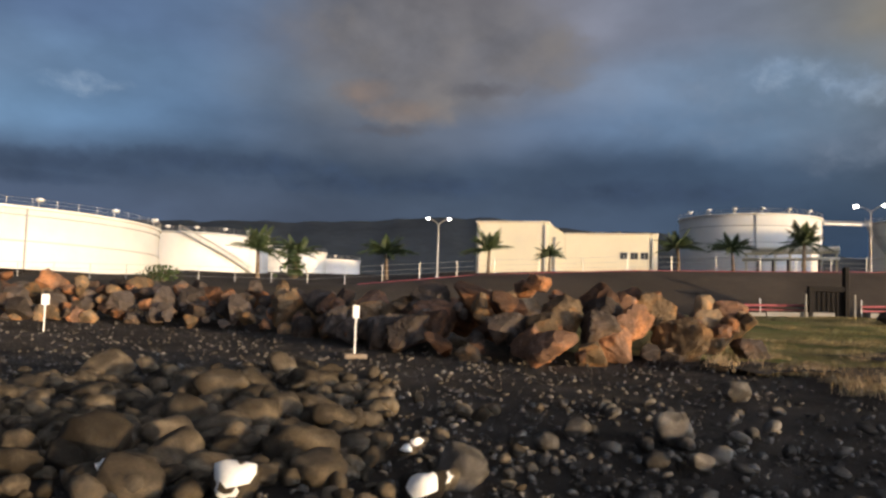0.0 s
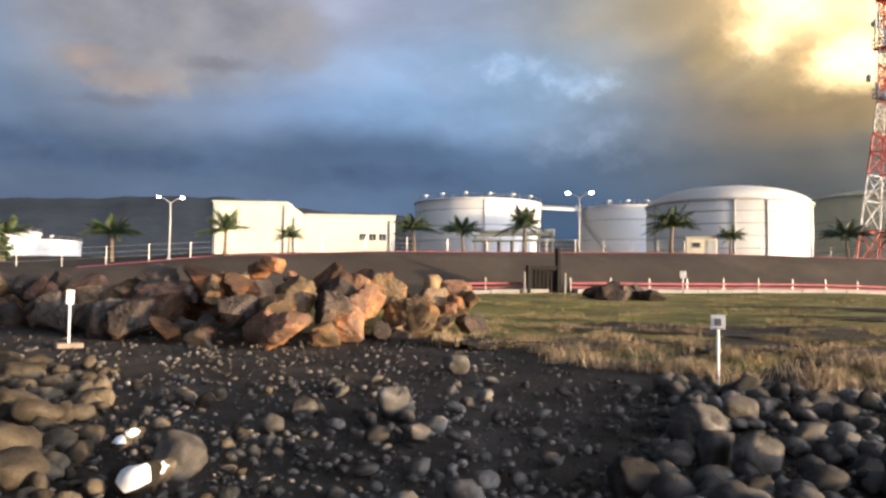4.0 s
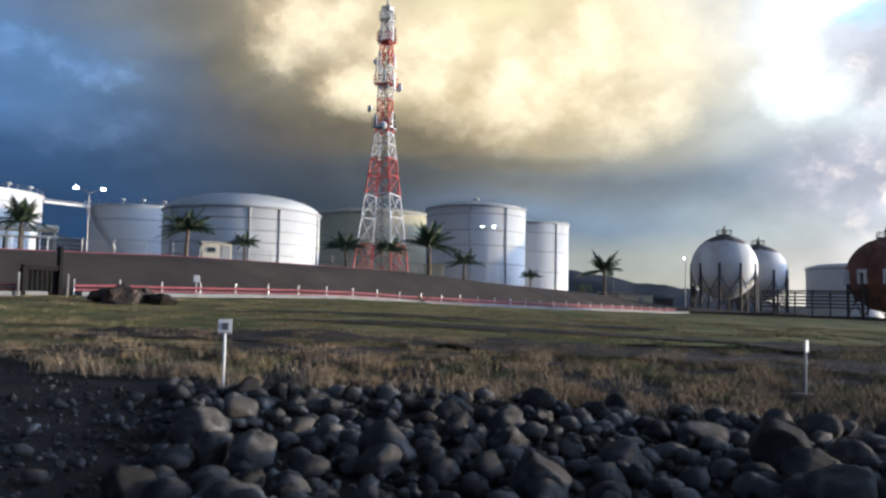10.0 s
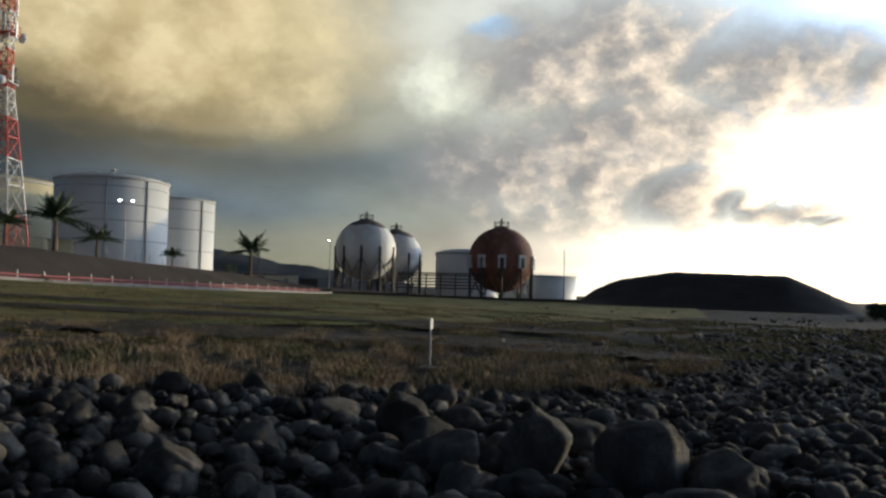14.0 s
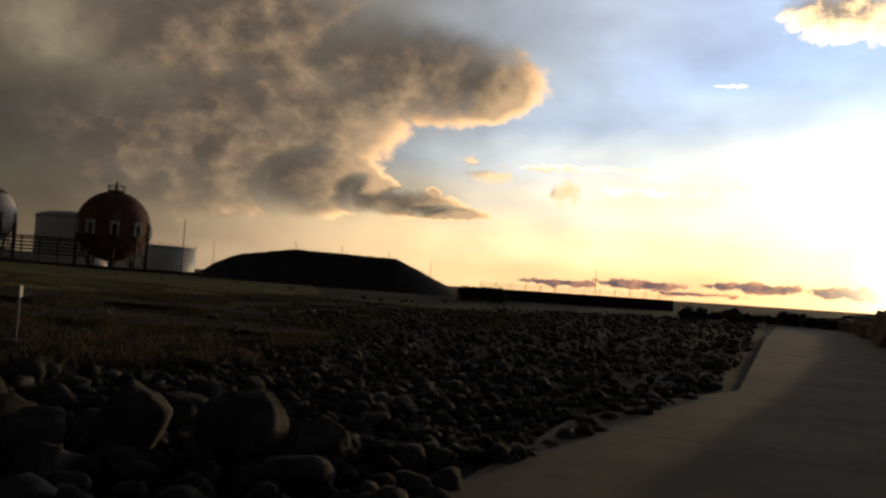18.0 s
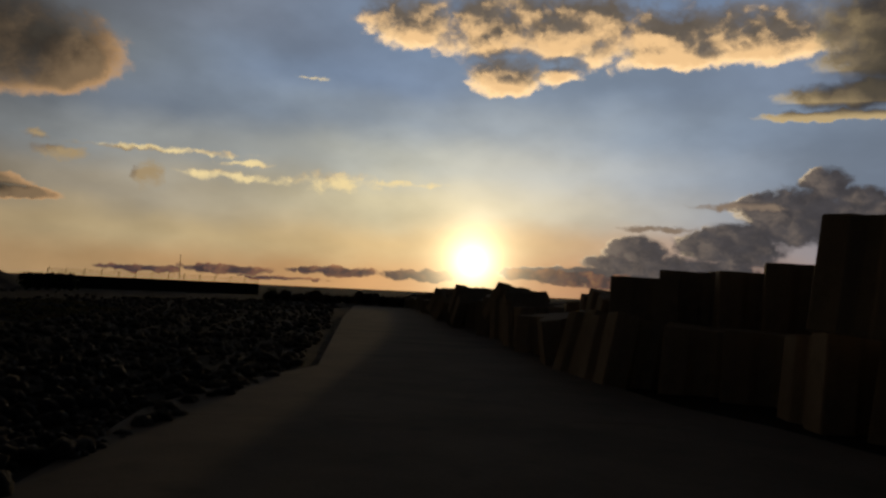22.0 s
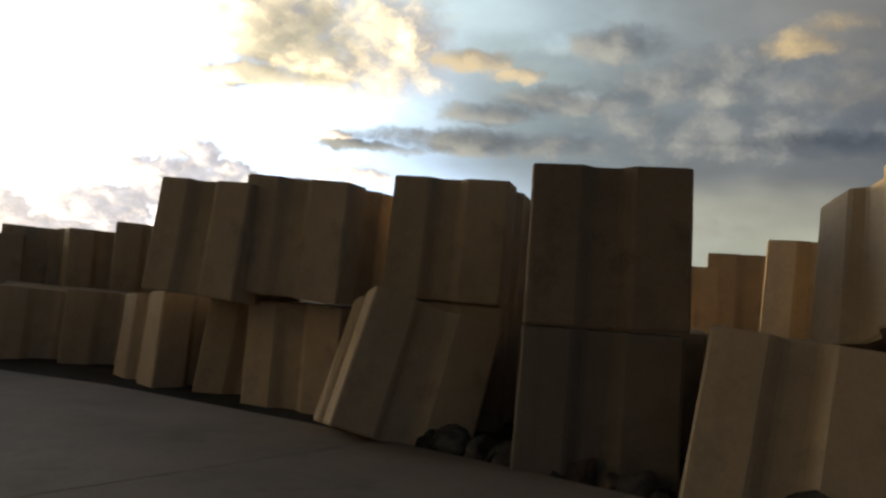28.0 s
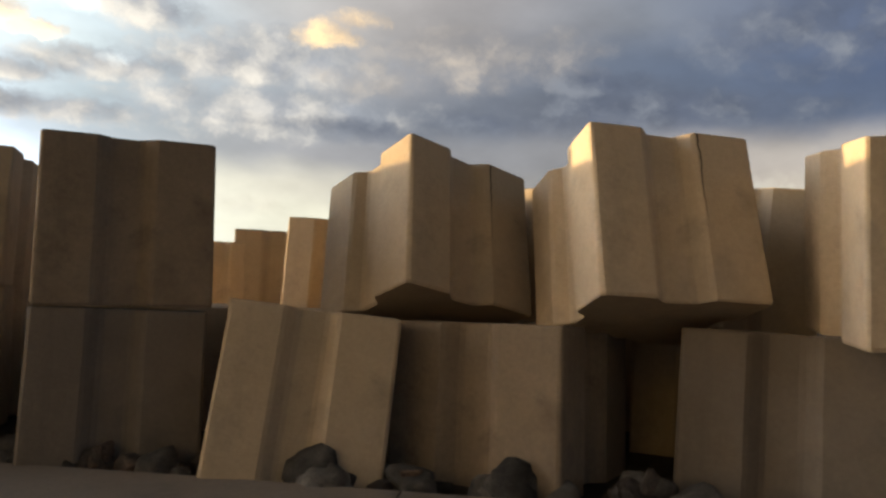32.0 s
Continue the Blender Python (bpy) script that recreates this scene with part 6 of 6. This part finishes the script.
gate = thing("gate", "dark steel culvert gate in the bank with pale side posts", "gate", pose(22.6, 47.3, ground(22.6, 47.0), 0, 0, 0))
part("gate_frame", box(bmesh.new(), -1.15, 1.15, -0.05, 0.25, 1.45, 1.75, 0.02), M_STEEL_AND_SHADE, gate)
for sx in (-1.05, 1.05):
    part("gate_post", box(bmesh.new(), sx - 0.12, sx + 0.12, -0.1, 0.3, -0.2, 1.55 if sx < 0 else 2.9, 0.02), M_STEEL_AND_SHADE, gate)
    part("side_post", rod(bmesh.new(), (sx * 1.35, -0.2, -0.2), (sx * 1.35, -0.2, 1.3), 0.07, n=8), M_KERB, gate)
for k in range(7):
    part("bar", rod(bmesh.new(), (-0.85 + k * 0.28, 0.1, -0.1), (-0.85 + k * 0.28, 0.1, 1.5), 0.03, n=6), M_STEEL_AND_SHADE, gate)
# black sheet standing in for the shade inside the opening
part("panel", box(bmesh.new(), -0.95, 0.95, 0.16, 0.22, -0.1, 1.46), M_STEEL_AND_SHADE, gate)

pts = []
for x in (-40, -10, 4, 14, 24, 40, 56, 70, 86, 104):
    pts.append((x, 61.0, ground(x, 61.0)))
post_line(pts, "perimeter_fence", "wire fence on thin posts along the top of the bank", "fence", 1.15, 0.03, M_STEEL, 2.6, (0.3, 0.6, 0.95), 0.01)
redk = thing("red_kerb", "low red painted kerb along the top of the bank", "kerb", kind="structure")
for a, b in zip(range(-6, 100, 4), range(-2, 104, 4)):
    part("kerbstone", rod(bmesh.new(), (a, 58.6, ground(a, 58.6) + 0.02), (b, 58.6, ground(b, 58.6) + 0.02), 0.07, n=6), M_REDRAIL, redk)


# ---------------------------------------------------------------- small buildings
def hut(az, d, w, h, dep, label, mat, roof=M_ROOF, door=True, name="hut", turn=0):
    x, y = heading(az, d)
    z = ground(x, y) - 0.2
    t = thing(name, label, "hut", pose(x, y, z, 0, 0, -az + turn))
    part("wall", box(bmesh.new(), -w / 2, w / 2, 0, dep, 0, h, 0.02), mat, t)
    part("roof", box(bmesh.new(), -w / 2 - 0.2, w / 2 + 0.2, -0.25, dep + 0.2, h + 0.004, h + 0.16, 0.02), roof, t)
    if door:
        part("door", box(bmesh.new(), w * 0.15, w * 0.15 + 0.85, -0.05, 0.0, 0.1, min(h - 0.2, 2.1), 0.01), M_SEAM, t)
        win = part("window", box(bmesh.new(), -w * 0.35, -w * 0.35 + 0.9, -0.05, 0.0, h * 0.5, h * 0.8, 0.01), M_SEAM, t)
        part("pane", box(bmesh.new(), -w * 0.35 + 0.08, -w * 0.35 + 0.82, -0.065, -0.052, h * 0.53, h * 0.77), M_GLASS, win)


hut(36.1, 84, 2.9, 1.9, 2.4, "small pale service hut with an overhanging roof", M_WALL, turn=8)
hut(51.05, 96, 2.3, 1.6, 1.6, "small cream equipment cabinet under a palm", M_CREAM, M_CREAM, False, "equipment_cabinet")
hut(64.9, 170, 8.0, 2.6, 6.0, "low sunlit white shed with a sloped roof beyond the palm", M_WALL)
hut(63.7, 178, 7.0, 3.2, 6.0, "low dark-roofed shed beyond the palm", M_BUND, M_ROOF)
hut(67.0, 150, 3.2, 1.5, 2.0, "low dark container by the gas spheres", M_DARKSTEEL, M_DARKSTEEL, False, "container")


# pipe rack between the spheres
rack = thing("pipe_rack", "dark steel pipe rack between the gas spheres", "pipe rack")
a, b = Vector((*heading(73.2, 158), 0)), Vector((*heading(79.4, 152), 0))
for k in range(7):
    p = a.lerp(b, k / 6)
    part("trestle", rod(bmesh.new(), (p.x, p.y, ground(p.x, p.y) - 0.2), (p.x, p.y, 5.4), 0.14, n=6), M_DARKSTEEL, rack)
for zz in (2.6, 3.2, 3.8, 4.4, 5.0, 5.4):
    part("pipe", rod(bmesh.new(), (a.x, a.y, zz), (b.x, b.y, zz - 0.1), 0.13, n=8), M_DARKSTEEL, rack)
lowwall = thing("plant_wall", "low dark wall round the gas plant", "wall")
pw = [heading(60, 118), heading(64, 128), heading(68.6, 138), heading(74, 143), heading(80, 141), heading(86, 138)]
for (ax, ay), (bx, by) in zip(pw, pw[1:]):
    L = math.hypot(bx - ax, by - ay)
    z = min(ground(ax, ay), ground(bx, by))
    part("wall_run", box(bmesh.new(), 0, L, 0, 0.3, -0.3, 0.55, 0.02, pose(ax, ay, z, 0, 0, math.degrees(math.atan2(by - ay, bx - ax)))), M_BUND, lowwall)


# cream pipe manifold before the tank
def manifold():
    d = 126.0
    a, b = Vector((*heading(20.6, d), 0)), Vector((*heading(26.0, d - 3), 0))
    g = ground(a.x, a.y)
    ang = math.degrees(math.atan2(b.y - a.y, b.x - a.x))
    L, H = (b - a).length, top_z(d, 4.45) - g
    t = thing("pipe_manifold", "cream pipe manifold on columns before the tank", "pipe rack", pose(a.x, a.y, g, 0, 0, ang))
    for k in range(7):
        part("column", box(bmesh.new(), k * L / 6 - 0.12, k * L / 6 + 0.12, -0.12, 0.12, -0.3, H * 0.72, 0.02), M_CREAM, t)
    part("beam", box(bmesh.new(), -0.3, L + 0.3, -0.5, 0.5, H * 0.72, H * 0.8, 0.03), M_CREAM, t)
    for zz, rr in ((0.52, 0.22), (0.9, 0.3)):
        part("pipe", rod(bmesh.new(), (-0.5 if zz < 0.8 else L * 0.06, -0.1, H * zz), (L + 0.4, -0.1, H * zz), rr, n=12), M_WALL, t, smooth=True)
    for k in range(5):
        part("valve", rod(bmesh.new(), (L * (0.14 + 0.17 * k), -0.15, -0.2), (L * (0.14 + 0.17 * k), -0.15, H * 0.52), 0.16, n=8), M_DARKSTEEL, t)


manifold()
x, y = heading(34.9, 60.5)
marker = thing("marker_post", "small white marker box on a thin post above the bank", "post", pose(x, y, ground(x, y), 0, 0, -34.9))
part("post", rod(bmesh.new(), (0, 0, -0.2), (0, 0, 1.0), 0.04, n=6), M_SIGN, marker)
part("box", box(bmesh.new(), -0.2, 0.2, -0.1, 0.1, 0.95, 1.45, 0.02), M_SIGN, marker)


# ---------------------------------------------------------------- white paint on beach stones
def painted(az, d, r, seed, cover):
    """A beach stone with a splash of white paint on its crown."""
    rnd = random.Random(seed)
    x, y = heading(az, d)
    ob = stone("painted_stone", BROWNS[seed % 8], x, y, ground(x, y) + r * 0.3, r, rnd, "rounded beach stone splashed with white paint", "stone", "painted stones", 0.7)
    src = BROWNS[seed % 8]
    bm = bmesh.new()
    bm.from_mesh(src)
    c = Vector((rnd.uniform(-0.5, 0.5), -0.7, 0.35)).normalized()
    inv = ob.matrix_basis.to_3x3().inverted()
    c = (inv @ Vector((-x / d, -y / d, rnd.uniform(0.3, 0.8)))).normalized()
    dead = [f for f in bm.faces if f.calc_center_median().normalized().dot(c) + 0.35 * noise.noise(f.calc_center_median() * 2.2 + Vector((seed, 0, 0))) < cover]
    bmesh.ops.delete(bm, geom=dead, context="FACES")
    for v in bm.verts:
        v.co *= 1.012
    part("paint_splash", bm, M_PAINT, ob, "chalky white paint", smooth=True)


for k, (az, d, r, cov) in enumerate(((348.3, 6.35, 0.26, 0.72), (351.6, 7.75, 0.17, 0.66), (353.6, 7.9, 0.10, 0.4), (353.0, 7.3, 0.12, 0.55), (360.0, 8.1, 0.14, 0.78), (360.6, 6.5, 0.21, 0.78), (361.9, 6.6, 0.18, 0.86),
                                     (340.3, 7.0, 0.2, 0.92), (342.3, 7.1, 0.18, 0.93), (359.3, 7.8, 0.10, 0.6))):
    painted(az, d, r, 400 + k, cov)


# ---------------------------------------------------------------- grass
def grass(name, n, region, h0, h1, mat, label, seed):
    """Tufts of bent blades in one mesh."""
    rnd = random.Random(seed)
    verts, faces = [], []
    made = 0
    while made < n:
        az, d = region(rnd)
        if d is None:
            continue
        made += 1
        x, y = heading(az, d)
        z = ground(x, y) - 0.03
        for _ in range(9):
            a, h = rnd.uniform(0, 6.28), rnd.uniform(h0, h1)
            w, bend = 0.0025 + 0.00032 * d, rnd.uniform(0.2, 1.3) * h
            bx, by = x + rnd.gauss(0, 0.13), y + rnd.gauss(0, 0.13)
            ca, sa = math.cos(a), math.sin(a)
            o = len(verts)
            verts += [(bx - sa * w, by + ca * w, z), (bx + sa * w, by - ca * w, z), (bx + ca * bend * 0.4 + sa * w * 0.7, by + sa * bend * 0.4 - ca * w * 0.7, z + h * 0.6), (bx + ca * bend * 0.4 - sa * w * 0.7, by + sa * bend * 0.4 + ca * w * 0.7, z + h * 0.6), (bx + ca * bend, by + sa * bend, z + h)]
            faces += [(o, o + 1, o + 2, o + 3), (o + 3, o + 2, o + 4)]
    me = bpy.data.meshes.new(name)
    me.from_pydata(verts, [], faces)
    me.materials.append(mat)
    return tagged(new(name, me), label, "grass", kind="stuff")


def edge(az):
    return lerp_table(az, [(8, 30), (16, 21), (20, 17), (28, 14.5), (36, 13.2), (50, 12.2), (70, 12.2), (80, 13), (90, 15), (96, 19), (104, 28), (114, 46)])


def dry_zone(rnd):
    az, d = rnd.uniform(14, 95), 11 + 13 * rnd.random() ** 1.4
    if d < edge(az) + 1.2 * noise.noise((az * 0.4, 1, 0)) or noise.noise((az * 0.35, d * 0.6, 5)) + 0.7 * noise.noise((az * 1.2, d * 1.5, 2)) < 0.3:
        return az, None
    return az, d


def clump_zone(rnd):
    az, d = rnd.uniform(17, 92), rnd.uniform(11, 19)
    if not edge(az) - 0.6 < d < edge(az) + 4.5 or noise.noise((az * 0.8, d * 0.9, 15)) < 0.36:
        return az, None
    return az, d


def green_zone(rnd):
    az, d = rnd.uniform(10, 110), 14 + 40 * rnd.random() ** 1.2
    if d < edge(az) + 1.0 or noise.noise((az * 0.25, d * 0.35, 9)) < 0.0 or heading(az, d)[1] > 46.5:
        return az, None
    return az, d


grass("straw_clumps", 520, clump_zone, 0.10, 0.32, M_STRAW, "tall pale straw clumps at the edge of the stones", 63)
grass("dry_grass", 4200, dry_zone, 0.04, 0.2, M_STRAW, "dry straw-coloured grass tufts along the beach edge", 61)
grass("green_grass", 16000, green_zone, 0.04, 0.15, M_GREEN, "short green and yellow grass on the flat land", 62)
